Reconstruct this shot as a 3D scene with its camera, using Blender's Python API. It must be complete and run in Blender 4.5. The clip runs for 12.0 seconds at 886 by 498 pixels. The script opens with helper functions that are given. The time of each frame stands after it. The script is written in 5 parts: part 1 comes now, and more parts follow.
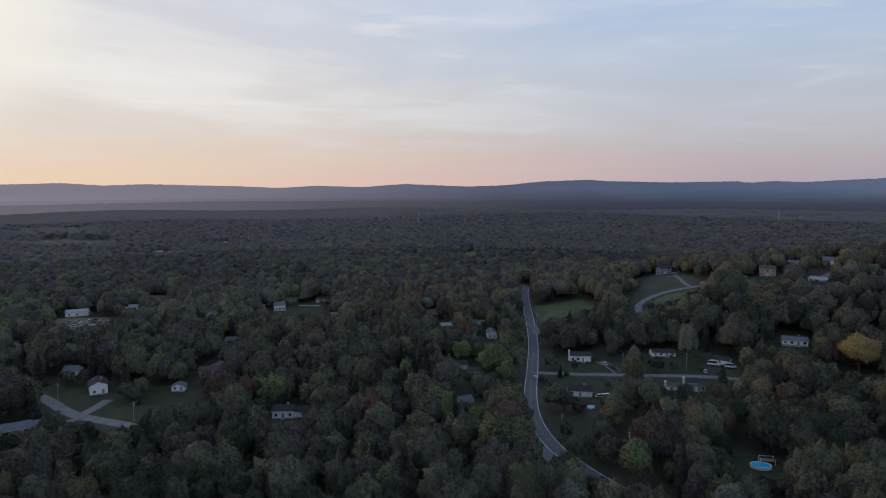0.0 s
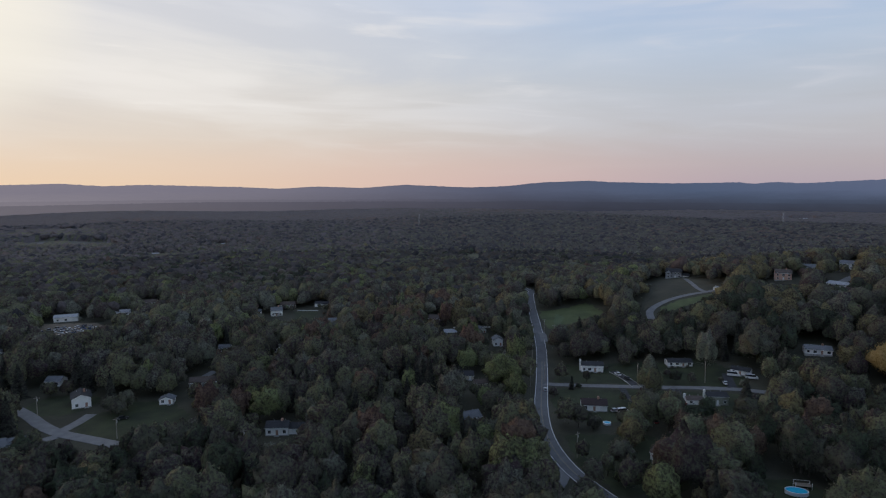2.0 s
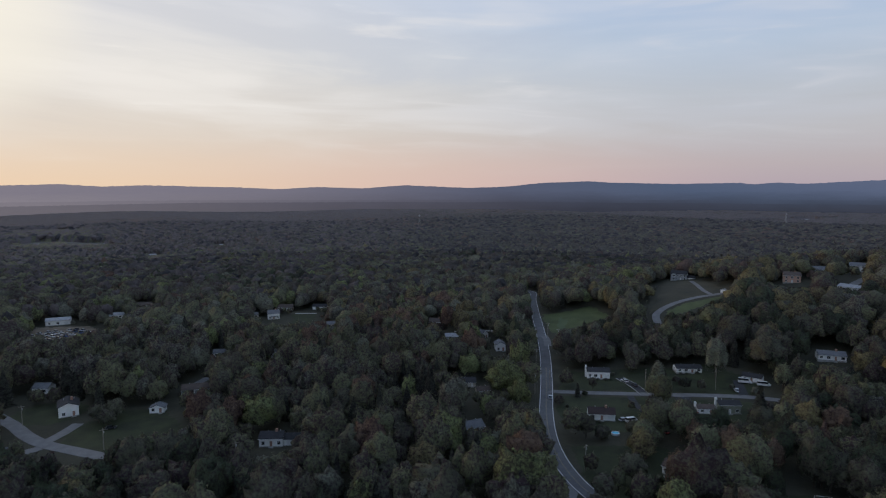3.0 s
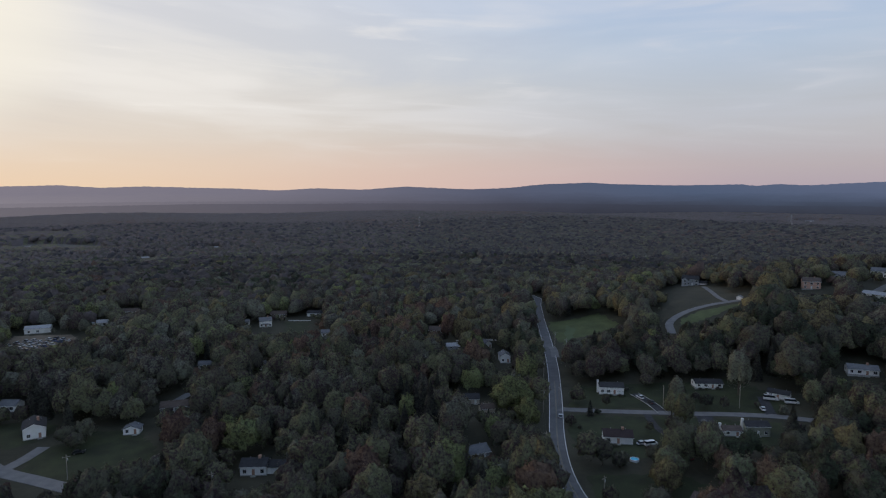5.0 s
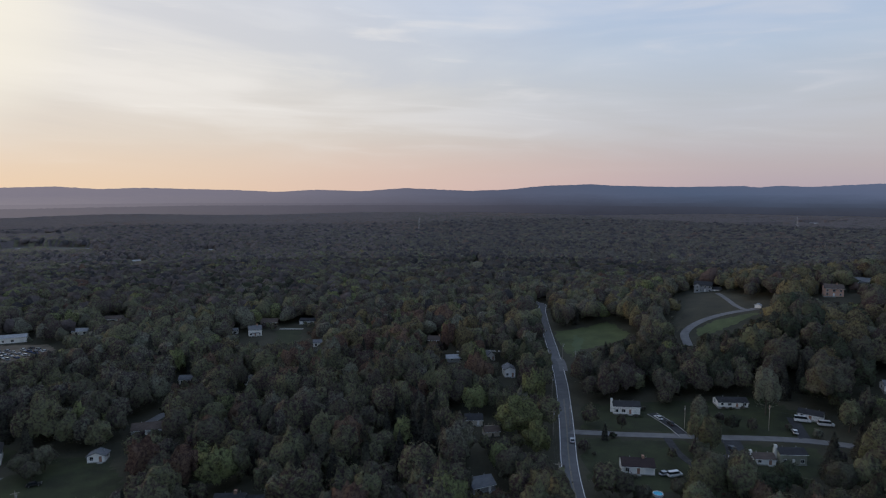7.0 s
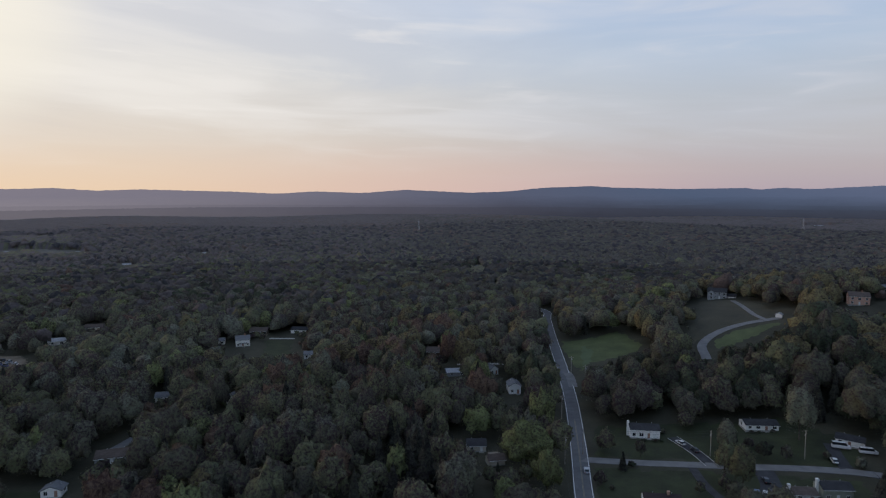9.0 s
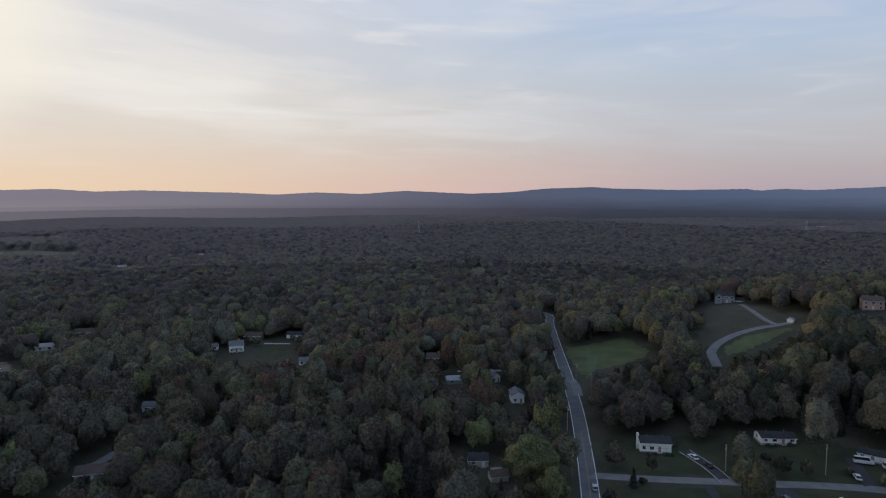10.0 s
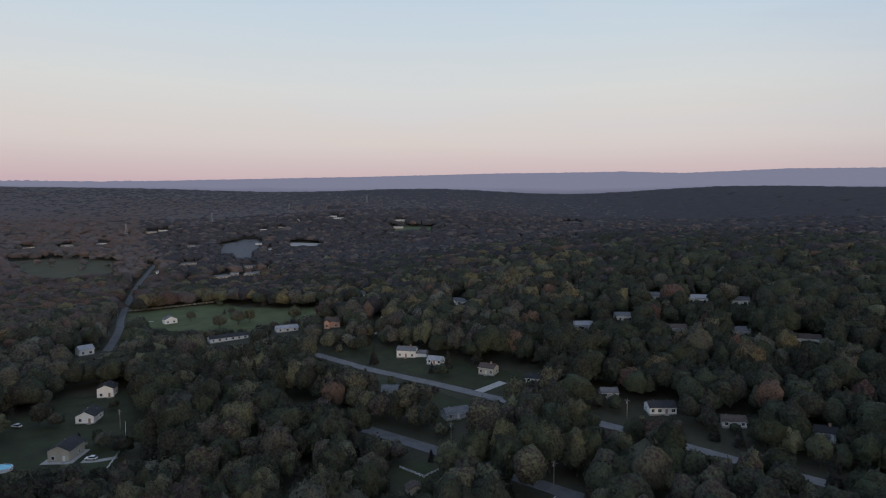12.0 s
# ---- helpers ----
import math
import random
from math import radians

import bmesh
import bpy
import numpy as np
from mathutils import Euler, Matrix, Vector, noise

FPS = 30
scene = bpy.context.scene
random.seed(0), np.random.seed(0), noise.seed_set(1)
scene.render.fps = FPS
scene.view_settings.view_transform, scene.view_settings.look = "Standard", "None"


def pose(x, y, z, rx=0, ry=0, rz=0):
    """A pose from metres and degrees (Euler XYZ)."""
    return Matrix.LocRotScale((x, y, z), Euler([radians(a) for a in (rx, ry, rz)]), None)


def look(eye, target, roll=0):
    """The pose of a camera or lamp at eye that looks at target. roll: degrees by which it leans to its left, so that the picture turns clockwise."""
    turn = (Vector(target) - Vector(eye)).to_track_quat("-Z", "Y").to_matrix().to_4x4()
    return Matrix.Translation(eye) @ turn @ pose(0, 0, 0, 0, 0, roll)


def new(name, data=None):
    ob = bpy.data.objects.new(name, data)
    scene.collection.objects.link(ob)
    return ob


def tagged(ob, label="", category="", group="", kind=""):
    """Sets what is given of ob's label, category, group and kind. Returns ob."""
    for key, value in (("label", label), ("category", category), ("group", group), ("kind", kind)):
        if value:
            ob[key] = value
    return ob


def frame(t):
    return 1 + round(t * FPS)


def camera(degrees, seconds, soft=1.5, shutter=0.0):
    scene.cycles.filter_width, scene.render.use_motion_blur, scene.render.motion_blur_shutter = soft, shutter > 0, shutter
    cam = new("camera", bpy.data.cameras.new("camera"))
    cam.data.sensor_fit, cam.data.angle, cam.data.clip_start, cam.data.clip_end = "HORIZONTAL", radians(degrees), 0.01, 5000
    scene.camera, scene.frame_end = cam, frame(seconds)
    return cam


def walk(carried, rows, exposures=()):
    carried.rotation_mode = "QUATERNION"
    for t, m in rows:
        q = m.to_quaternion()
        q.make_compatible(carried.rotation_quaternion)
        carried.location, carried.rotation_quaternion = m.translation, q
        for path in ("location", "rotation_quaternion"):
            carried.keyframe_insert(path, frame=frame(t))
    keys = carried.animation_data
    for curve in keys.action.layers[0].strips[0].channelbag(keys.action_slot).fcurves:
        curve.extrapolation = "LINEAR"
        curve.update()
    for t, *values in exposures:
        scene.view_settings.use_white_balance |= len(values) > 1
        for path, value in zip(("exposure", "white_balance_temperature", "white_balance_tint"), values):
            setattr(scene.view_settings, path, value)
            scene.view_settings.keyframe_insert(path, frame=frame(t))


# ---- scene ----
cam = camera(72.0, 12.0, soft=1.15, shutter=0.5)
PATH = [
    (0.000, look((-0.10, -0.09, 100.06), (-0.10, 99.43, 90.28), -0.11)),
    (1.500, look((-1.98, 13.15, 99.97), (-1.99, 112.68, 90.30), -0.09)),
    (3.000, look((-3.01, 28.73, 99.87), (-3.04, 128.27, 90.32), -0.06)),
    (4.500, look((-3.40, 46.07, 99.75), (-3.45, 145.63, 90.37), -0.04)),
    (6.000, look((-3.38, 64.57, 99.63), (-3.45, 164.15, 90.42), -0.01)),
    (7.500, look((-3.16, 83.65, 99.49), (-3.25, 183.25, 90.49), 0.01)),
    (9.000, look((-2.96, 102.72, 99.34), (-3.07, 202.33, 90.57), 0.04)),
    (10.000, look((-2.94, 115.12, 99.23), (-3.06, 214.75, 90.62), 0.05)),
    (10.600, look((-3.01, 122.37, 99.16), (-3.14, 222.00, 90.66), 0.06)),
    (10.700, look((-2.90, 123.48, 99.22), (3.13, 222.94, 90.82), 0.07)),
    (10.800, look((-2.74, 124.60, 99.30), (21.64, 221.23, 91.05), 0.06)),
    (10.900, look((-2.59, 125.72, 99.39), (39.93, 215.86, 91.26), 0.04)),
    (11.000, look((-2.42, 126.83, 99.48), (56.35, 207.33, 91.46), 0.02)),
    (11.100, look((-2.26, 127.94, 99.56), (70.79, 195.77, 91.65), 0.00)),
    (11.200, look((-2.08, 129.05, 99.66), (82.61, 181.62, 91.82), -0.02)),
    (11.300, look((-1.92, 130.15, 99.75), (91.20, 165.76, 91.98), -0.03)),
    (11.400, look((-1.75, 131.26, 99.84), (96.49, 148.28, 92.12), -0.04)),
    (11.500, look((-1.61, 132.36, 99.93), (98.07, 130.40, 92.25), -0.05)),
    (11.600, look((-1.47, 133.46, 100.03), (95.97, 112.33, 92.36), -0.05)),
    (11.700, look((-1.34, 134.56, 100.09), (90.27, 95.19, 92.43), -0.05)),
    (11.800, look((-1.20, 135.66, 100.16), (81.06, 79.32, 92.49), -0.04)),
    (11.900, look((-1.07, 136.76, 100.22), (68.88, 65.71, 92.52), -0.02)),
    (11.967, look((-0.93, 137.87, 100.29), (62.53, 60.97, 92.54), -0.00)),
    (12.000, look((-0.93, 137.87, 100.29), (62.06, 60.59, 92.54), -0.00)),
]
walk(cam, PATH, [(0.0, 0.0, 6340, 11), (1.5, 0.0, 6420, 10.5), (3.0, 0.0, 6500, 10), (10.6, 0.0, 6500, 10), (10.9, -0.06, 6500, 10), (11.0, 0.0, 6500, 10), (11.2, 0.14, 6500, 10), (11.5, 0.14, 6500, 10), (11.9, 0.0, 6500, 10), (12.0, 0.0, 6500, 10)])

# ---- sky, sun ----
SUN_AZ = 62.0      # degrees left of +y
SUN_EL = 6.5


def lin(r, g, b):
    f = lambda c: c / 12.92 if c <= 0.04045 else ((c + 0.055) / 1.055) ** 2.4
    return (f(r / 255), f(g / 255), f(b / 255), 1.0)


class Nodes:
    """Small helper to wire shader nodes."""

    def __init__(self, tree):
        self.t = tree
        tree.nodes.clear()

    def add(self, kind, ins=None, **props):
        n = self.t.nodes.new(kind)
        if "operation" in props:
            n.operation = props["operation"]
        if "use_clamp" in props:
            n.use_clamp = props["use_clamp"]
        if "data_type" in props:
            n.data_type = props["data_type"]
        if "blend_type" in props:
            n.blend_type = props["blend_type"]
        if "interpolation_type" in props:
            n.interpolation_type = props["interpolation_type"]
        if "rotation_type" in props:
            n.rotation_type = props["rotation_type"]
        if "wave" in props:
            n.wave_type, n.bands_direction, n.wave_profile = props["wave"]
        if "sky_type" in props:
            n.sky_type = props["sky_type"]
        for k, v in (ins or {}).items():
            s = n.inputs[k]
            if isinstance(v, bpy.types.NodeSocket):
                self.t.links.new(v, s)
            else:
                s.default_value = v
        return n

    def ramp(self, fac, stops, mode="LINEAR"):
        n = self.add("ShaderNodeValToRGB", {"Fac": fac})
        cr = n.color_ramp
        cr.interpolation = mode
        while len(cr.elements) < len(stops):
            cr.elements.new(0.5)
        for e, (p, c) in zip(cr.elements, stops):
            e.position, e.color = p, c
        return n.outputs["Color"]

    def math(self, op, a, b=0.0, clamp=False):
        n = self.add("ShaderNodeMath", {0: a, 1: b}, operation=op, use_clamp=clamp)
        return n.outputs[0]

    def mix(self, fac, a, b, blend="MIX"):
        n = self.add("ShaderNodeMix", {"Factor": fac}, data_type="RGBA", blend_type=blend)
        for k, v in ((6, a), (7, b)):
            if isinstance(v, bpy.types.NodeSocket):
                self.t.links.new(v, n.inputs[k])
            else:
                n.inputs[k].default_value = v
        return n.outputs[2]

    def noise(self, vec, scale, detail=3.0, rough=0.55, distort=0.0):
        n = self.add("ShaderNodeTexNoise", {"Scale": scale, "Detail": detail, "Roughness": rough, "Distortion": distort})
        if vec is not None:
            self.t.links.new(vec, n.inputs["Vector"])
        return n.outputs["Fac"]


def build_world():
    w = bpy.data.worlds.new("dusk_sky")
    scene.world = w
    w.use_nodes = True
    N = Nodes(w.node_tree)
    co = N.add("ShaderNodeTexCoord").outputs["Generated"]
    sep = N.add("ShaderNodeSeparateXYZ", {0: co})
    up = N.math("MAXIMUM", sep.outputs[2], 0.0)
    fac = N.math("MULTIPLY", up, 2.2, True)
    # glow towards the sunken sun
    a = radians(SUN_AZ)
    dot = N.add("ShaderNodeVectorMath", {0: co, 1: (-math.sin(a), math.cos(a), 0.0)}, operation="DOT_PRODUCT").outputs["Value"]
    warm = N.add("ShaderNodeMapRange", {"Value": dot, "From Min": 0.0, "From Max": 0.93}, interpolation_type="SMOOTHSTEP").outputs[0]
    cool = N.add("ShaderNodeMapRange", {"Value": dot, "From Min": -0.75, "From Max": -0.1}, interpolation_type="SMOOTHSTEP").outputs[0]
    s_warm = N.ramp(fac, [(0.0, lin(242, 213, 182)), (0.085, lin(237, 214, 190)), (0.18, lin(231, 218, 204)), (0.29, lin(228, 221, 213)),
                          (0.40, lin(233, 229, 224)), (0.62, lin(232, 231, 233)), (1.0, lin(180, 195, 220))])
    s_mid = N.ramp(fac, [(0.0, lin(180, 166, 177)), (0.085, lin(188, 178, 182)), (0.19, lin(191, 189, 192)), (0.31, lin(190, 196, 205)),
                         (0.46, lin(184, 200, 220)), (0.62, lin(164, 190, 224)), (1.0, lin(130, 160, 206))])
    s_anti = N.ramp(fac, [(0.0, lin(186, 163, 178)), (0.08, lin(206, 182, 187)), (0.20, lin(220, 209, 204)), (0.38, lin(220, 221, 219)),
                          (0.60, lin(203, 218, 229)), (0.80, lin(190, 210, 227)), (1.0, lin(152, 178, 210))])
    col = N.mix(warm, N.mix(cool, s_anti, s_mid), s_warm)
    # rosy band low between the glow and the dusk
    rose = N.math("MULTIPLY", N.add("ShaderNodeMapRange", {"Value": dot, "From Min": -0.15, "From Max": 0.40}, interpolation_type="SMOOTHSTEP").outputs[0],
                  N.add("ShaderNodeMapRange", {"Value": dot, "From Min": 0.92, "From Max": 0.50}, interpolation_type="SMOOTHSTEP").outputs[0])
    rose = N.math("MULTIPLY", rose, N.add("ShaderNodeMapRange", {"Value": up, "From Min": 0.11, "From Max": 0.0, "To Max": 0.36}, interpolation_type="SMOOTHSTEP").outputs[0])
    col = N.mix(rose, col, lin(230, 192, 186))
    # thin streaked cloud: long soft wisps, tilted a little, lighter and greyer than the sky
    az = N.math("ARCTAN2", sep.outputs[0], sep.outputs[1])
    tilt = N.math("ADD", sep.outputs[2], N.math("MULTIPLY", az, 0.035))
    band = N.add("ShaderNodeCombineXYZ", {0: N.math("MULTIPLY", az, 1.7), 1: N.math("MULTIPLY", tilt, 11.0), 2: 4.3}).outputs[0]
    c1 = N.noise(band, 1.0, 5.0, 0.52, 0.7)
    wisp = N.add("ShaderNodeCombineXYZ", {0: N.math("MULTIPLY", az, 3.4), 1: N.math("MULTIPLY", tilt, 30.0), 2: 1.7}).outputs[0]
    c2 = N.noise(wisp, 1.0, 4.0, 0.55, 0.8)
    cl = N.math("ADD", N.math("MULTIPLY", c1, 0.78), N.math("MULTIPLY", c2, 0.22))
    high = N.add("ShaderNodeMapRange", {"Value": up, "From Min": 0.01, "From Max": 0.16}, interpolation_type="SMOOTHSTEP").outputs[0]
    side = N.add("ShaderNodeMapRange", {"Value": dot, "From Min": -0.5, "From Max": 0.6, "To Min": 0.30, "To Max": 1.0}).outputs[0]
    amt = N.math("MULTIPLY", high, side)
    lit = N.add("ShaderNodeMapRange", {"Value": cl, "From Min": 0.42, "From Max": 0.64, "To Max": 0.62}, interpolation_type="SMOOTHSTEP").outputs[0]
    dim = N.add("ShaderNodeMapRange", {"Value": cl, "From Min": 0.47, "From Max": 0.32, "To Max": 0.45}, interpolation_type="SMOOTHSTEP").outputs[0]
    col = N.mix(N.math("MULTIPLY", lit, amt), col, N.mix(warm, lin(208, 214, 228), lin(252, 247, 240)))
    col = N.mix(N.math("MULTIPLY", dim, amt), col, N.mix(warm, lin(176, 191, 214), lin(205, 207, 214)))
    thread = N.add("ShaderNodeMapRange", {"Value": c2, "From Min": 0.55, "From Max": 0.74, "To Max": 0.42}, interpolation_type="SMOOTHSTEP").outputs[0]
    col = N.mix(N.math("MULTIPLY", thread, amt), col, N.mix(warm, lin(220, 220, 226), lin(255, 250, 243)))
    # bright veil round the hidden sun
    g_az, g_el = radians(41), radians(15)
    gl = N.add("ShaderNodeVectorMath", {0: co, 1: (-math.sin(g_az) * math.cos(g_el), math.cos(g_az) * math.cos(g_el), math.sin(g_el))}, operation="DOT_PRODUCT").outputs["Value"]
    glow = N.add("ShaderNodeMapRange", {"Value": gl, "From Min": 0.975, "From Max": 0.998, "To Max": 0.75}, interpolation_type="SMOOTHSTEP").outputs[0]
    col = N.mix(glow, col, lin(255, 248, 232))
    sky = N.add("ShaderNodeTexSky", sky_type="NISHITA")
    sky.sun_disc = False
    sky.sun_elevation, sky.sun_rotation = radians(SUN_EL), radians(-SUN_AZ)
    sky.altitude, sky.dust_density = 150.0, 2.0
    bg1 = N.add("ShaderNodeBackground", {"Color": sky.outputs[0], "Strength": 0.05})
    bg2 = N.add("ShaderNodeBackground", {"Color": col, "Strength": 0.97})
    both = N.add("ShaderNodeMixShader", {0: 0.97, 1: bg1.outputs[0], 2: bg2.outputs[0]})
    N.add("ShaderNodeOutputWorld", {0: both.outputs[0]})


build_world()
sun_data = bpy.data.lights.new("sun", "SUN")
sun_data.energy, sun_data.angle, sun_data.color = 0.6, radians(9), (1.0, 0.72, 0.46)
sun = new("sun", sun_data)
_a, _e = radians(SUN_AZ), radians(SUN_EL)
sun.matrix_world = look((0, 0, 300), (300 * math.sin(_a) * math.cos(_e), -300 * math.cos(_a) * math.cos(_e), 300 - 300 * math.sin(_e)))


# ---- the lie of the land ----
def land(x, y):
    """Height of the ground, for numbers or arrays."""
    x, y = np.asarray(x, float), np.asarray(y, float)
    h = 23 * np.exp(-(np.hypot(x - 255, y - 500) / 150) ** 3) + 62 * np.exp(-(np.hypot(x - 640, y - 400) / 300) ** 3)
    h = h + 52 * np.exp(-(np.hypot(x - 150, y + 620) / 400) ** 3)
    r = np.hypot(x, y - 100)
    far = np.clip((r - 900) / 2600, 0, 1)
    far = far * far * (3 - 2 * far)
    az = np.degrees(np.arctan2(-x, y - 100))
    side = np.clip((-45 - az) / 45, 0, 1)
    side = side * side * (3 - 2 * side) * np.clip((az + 180) / 1, 0, 1)
    side = np.where(az > 150, 1.0, side)
    h = h + far * (2 + 178 * side)
    near = np.clip((r - 700) / 900, 0, 1)
    h = h + near * (12 * np.sin(x / 410 + 1.3) * np.cos(y / 350 + 0.4) + 8 * np.sin((x + 0.7 * y) / 230))
    return h


def hz(x, y):
    return float(land(x, y))


# ---- materials ----
MATS = {}


def material(name, build):
    if name not in MATS:
        m = bpy.data.materials.new(name)
        m.use_nodes = True
        build(Nodes(m.node_tree))
        MATS[name] = m
    return MATS[name]


def surface(name, c1, c2, scale=2.0, rough=0.8, bump=0.0, fine=30.0, metal=0.0, stretch=(1, 1, 1), vary=0.0, spec=0.3):
    """A worn surface: two colours mixed by coarse and fine noise."""
    def build(N):
        co = N.add("ShaderNodeTexCoord").outputs["Object"]
        co = N.add("ShaderNodeMapping", {"Vector": co, "Scale": stretch}).outputs[0]
        a = N.noise(co, scale, 4.0)
        b = N.noise(co, fine, 3.0)
        f = N.math("ADD", N.math("MULTIPLY", a, 0.7), N.math("MULTIPLY", b, 0.3))
        f = N.add("ShaderNodeMapRange", {"Value": f, "From Min": 0.35, "From Max": 0.65}).outputs[0]
        col = N.mix(f, (*c1, 1), (*c2, 1))
        if vary:
            rnd = N.add("ShaderNodeObjectInfo").outputs["Random"]
            v = N.add("ShaderNodeMapRange", {"Value": rnd, "To Min": 1 - vary, "To Max": 1 + vary}).outputs[0]
            col = N.add("ShaderNodeHueSaturation", {"Color": col, "Value": v}).outputs[0]
        p = N.add("ShaderNodeBsdfPrincipled", {"Base Color": col, "Roughness": rough, "Metallic": metal, "Specular IOR Level": spec})
        if bump:
            bm_ = N.add("ShaderNodeBump", {"Height": f, "Strength": bump, "Distance": 0.05})
            N.t.links.new(bm_.outputs[0], p.inputs["Normal"])
        N.add("ShaderNodeOutputMaterial", {0: p.outputs[0]})
    return material(name, build)


def siding(name, c1, c2, pitch=0.2):
    """Painted clapboard: fine horizontal laps and a little dirt."""
    def build(N):
        co = N.add("ShaderNodeTexCoord").outputs["Object"]
        w = N.add("ShaderNodeTexWave", {"Vector": co, "Scale": 0.314 / pitch, "Distortion": 0.0}, wave=("BANDS", "Z", "SAW"))
        d = N.noise(co, 0.6, 4.0)
        f = N.add("ShaderNodeMapRange", {"Value": d, "From Min": 0.35, "From Max": 0.7}).outputs[0]
        col = N.mix(f, (*c1, 1), (*c2, 1))
        b = N.add("ShaderNodeBump", {"Height": w.outputs["Fac"], "Strength": 0.5, "Distance": 0.03})
        p = N.add("ShaderNodeBsdfPrincipled", {"Base Color": col, "Roughness": 0.6, "Normal": b.outputs[0]})
        N.add("ShaderNodeOutputMaterial", {0: p.outputs[0]})
    return material(name, build)


def foliage(name, dark, light, hue=0.018, grain=1.0):
    """Leaves: tone changes from tree to tree, clump to clump and in patches over the woods."""
    def build(N):
        pos = N.add("ShaderNodeNewGeometry")
        rnd = N.add("ShaderNodeObjectInfo").outputs["Random"]
        isl = pos.outputs["Random Per Island"]
        big = N.noise(pos.outputs["Position"], 0.05, 3.0)
        tuft = N.noise(pos.outputs["Position"], 0.42, 2.0)
        mid = N.noise(pos.outputs["Position"], 1.05, 3.0, 0.6)
        f = N.math("ADD", N.math("MULTIPLY", isl, 0.46 * grain), N.math("MULTIPLY", N.math("SUBTRACT", mid, 0.47), 3.6 * grain))
        f = N.math("ADD", f, N.math("ADD", 0.18 + 0.23 * (1 - grain), N.math("MULTIPLY", N.math("SUBTRACT", tuft, 0.5), 1.1)))
        f = N.math("ADD", f, N.math("MULTIPLY", N.math("SUBTRACT", big, 0.5), 0.8), True)
        col = N.mix(f, (*dark, 1), (*light, 1))
        hu = N.math("ADD", 0.5 - hue / 2, N.math("MULTIPLY", rnd, hue))
        val = N.add("ShaderNodeMapRange", {"Value": rnd, "To Min": 0.78, "To Max": 1.25}).outputs[0]
        col = N.add("ShaderNodeHueSaturation", {"Hue": hu, "Color": col, "Value": val}).outputs[0]
        p = N.add("ShaderNodeBsdfPrincipled", {"Base Color": col, "Roughness": 0.8, "Specular IOR Level": 0.1})
        b = N.add("ShaderNodeBump", {"Height": N.noise(pos.outputs["Position"], 0.9, 4.0, 0.7), "Strength": 1.0, "Distance": 1.7})
        N.t.links.new(b.outputs[0], p.inputs["Normal"])
        t = N.add("ShaderNodeBsdfTranslucent", {"Color": col})
        m = N.add("ShaderNodeMixShader", {0: 0.28, 1: p.outputs[0], 2: t.outputs[0]})
        N.add("ShaderNodeOutputMaterial", {0: m.outputs[0]})
    return material(name, build)


# light tones imitate lit leaf tops, purplish dark tones the hazed shade between
LEAF = [foliage("leaves_green", (0.089, 0.061, 0.068), (0.220, 0.240, 0.142)),
        foliage("leaves_deep", (0.079, 0.053, 0.063), (0.170, 0.179, 0.126)),
        foliage("leaves_bright", (0.079, 0.072, 0.052), (0.262, 0.305, 0.142)),
        foliage("leaves_olive", (0.092, 0.066, 0.057), (0.273, 0.249, 0.130)),
        foliage("leaves_russet", (0.099, 0.062, 0.060), (0.246, 0.177, 0.128)),
        foliage("leaves_silver", (0.089, 0.068, 0.076), (0.246, 0.264, 0.196)),
        foliage("needles", (0.047, 0.041, 0.042), (0.121, 0.128, 0.100)),
        foliage("leaves_gold", (0.240, 0.170, 0.065), (0.460, 0.350, 0.166)),
        # leaf tone darkened to put dimmer light into the colour
        foliage("leaves_dimmed", (0.052, 0.042, 0.042), (0.101, 0.128, 0.081))]
GREEN, DEEP, BRIGHT, OLIVE, RUSSET, SILVER, NEEDLE, GOLD, DIMMED = range(9)
BARK = surface("bark", (0.05, 0.04, 0.03), (0.13, 0.11, 0.09), 3.0, 0.9, 0.6, 20.0, stretch=(1, 1, 0.2))
ASPHALT = surface("asphalt", (0.088, 0.088, 0.094), (0.135, 0.135, 0.141), 0.25, 0.85, 0.2, 9.0)
LANE = surface("lane_asphalt", (0.125, 0.123, 0.125), (0.19, 0.187, 0.185), 0.25, 0.85, 0.2, 9.0)
BLACKTOP = surface("blacktop", (0.03, 0.03, 0.034), (0.055, 0.055, 0.06), 0.4, 0.85, 0.2, 9.0)
CONCRETE = surface("concrete", (0.30, 0.29, 0.27), (0.42, 0.41, 0.39), 0.6, 0.85, 0.2, 14.0)
PAINT_W = surface("road_paint_white", (0.62, 0.62, 0.60), (0.78, 0.78, 0.76), 1.0, 0.6)
PAINT_Y = surface("road_paint_yellow", (0.17, 0.15, 0.10), (0.25, 0.22, 0.14), 1.0, 0.6)
GRASS = surface("lawn_grass", (0.019, 0.023, 0.011), (0.042, 0.050, 0.021), 0.12, 0.9, 0.6, 1.8)
MEADOW = surface("meadow_grass", (0.034, 0.031, 0.020), (0.066, 0.059, 0.036), 0.06, 0.9, 0.6, 1.2)
CUT = surface("mown_grass", (0.062, 0.084, 0.042), (0.095, 0.122, 0.058), 0.10, 0.9, 0.5, 1.5)
PASTURE = surface("pasture_grass", (0.052, 0.066, 0.026), (0.092, 0.110, 0.044), 0.10, 0.9, 0.5, 1.5)
FLOOR = surface("woodland_floor", (0.030, 0.030, 0.019), (0.058, 0.054, 0.036), 0.05, 0.95, 0.6, 0.6)
SOIL = surface("bare_soil", (0.12, 0.095, 0.07), (0.20, 0.165, 0.125), 0.2, 0.95, 0.5, 2.0)
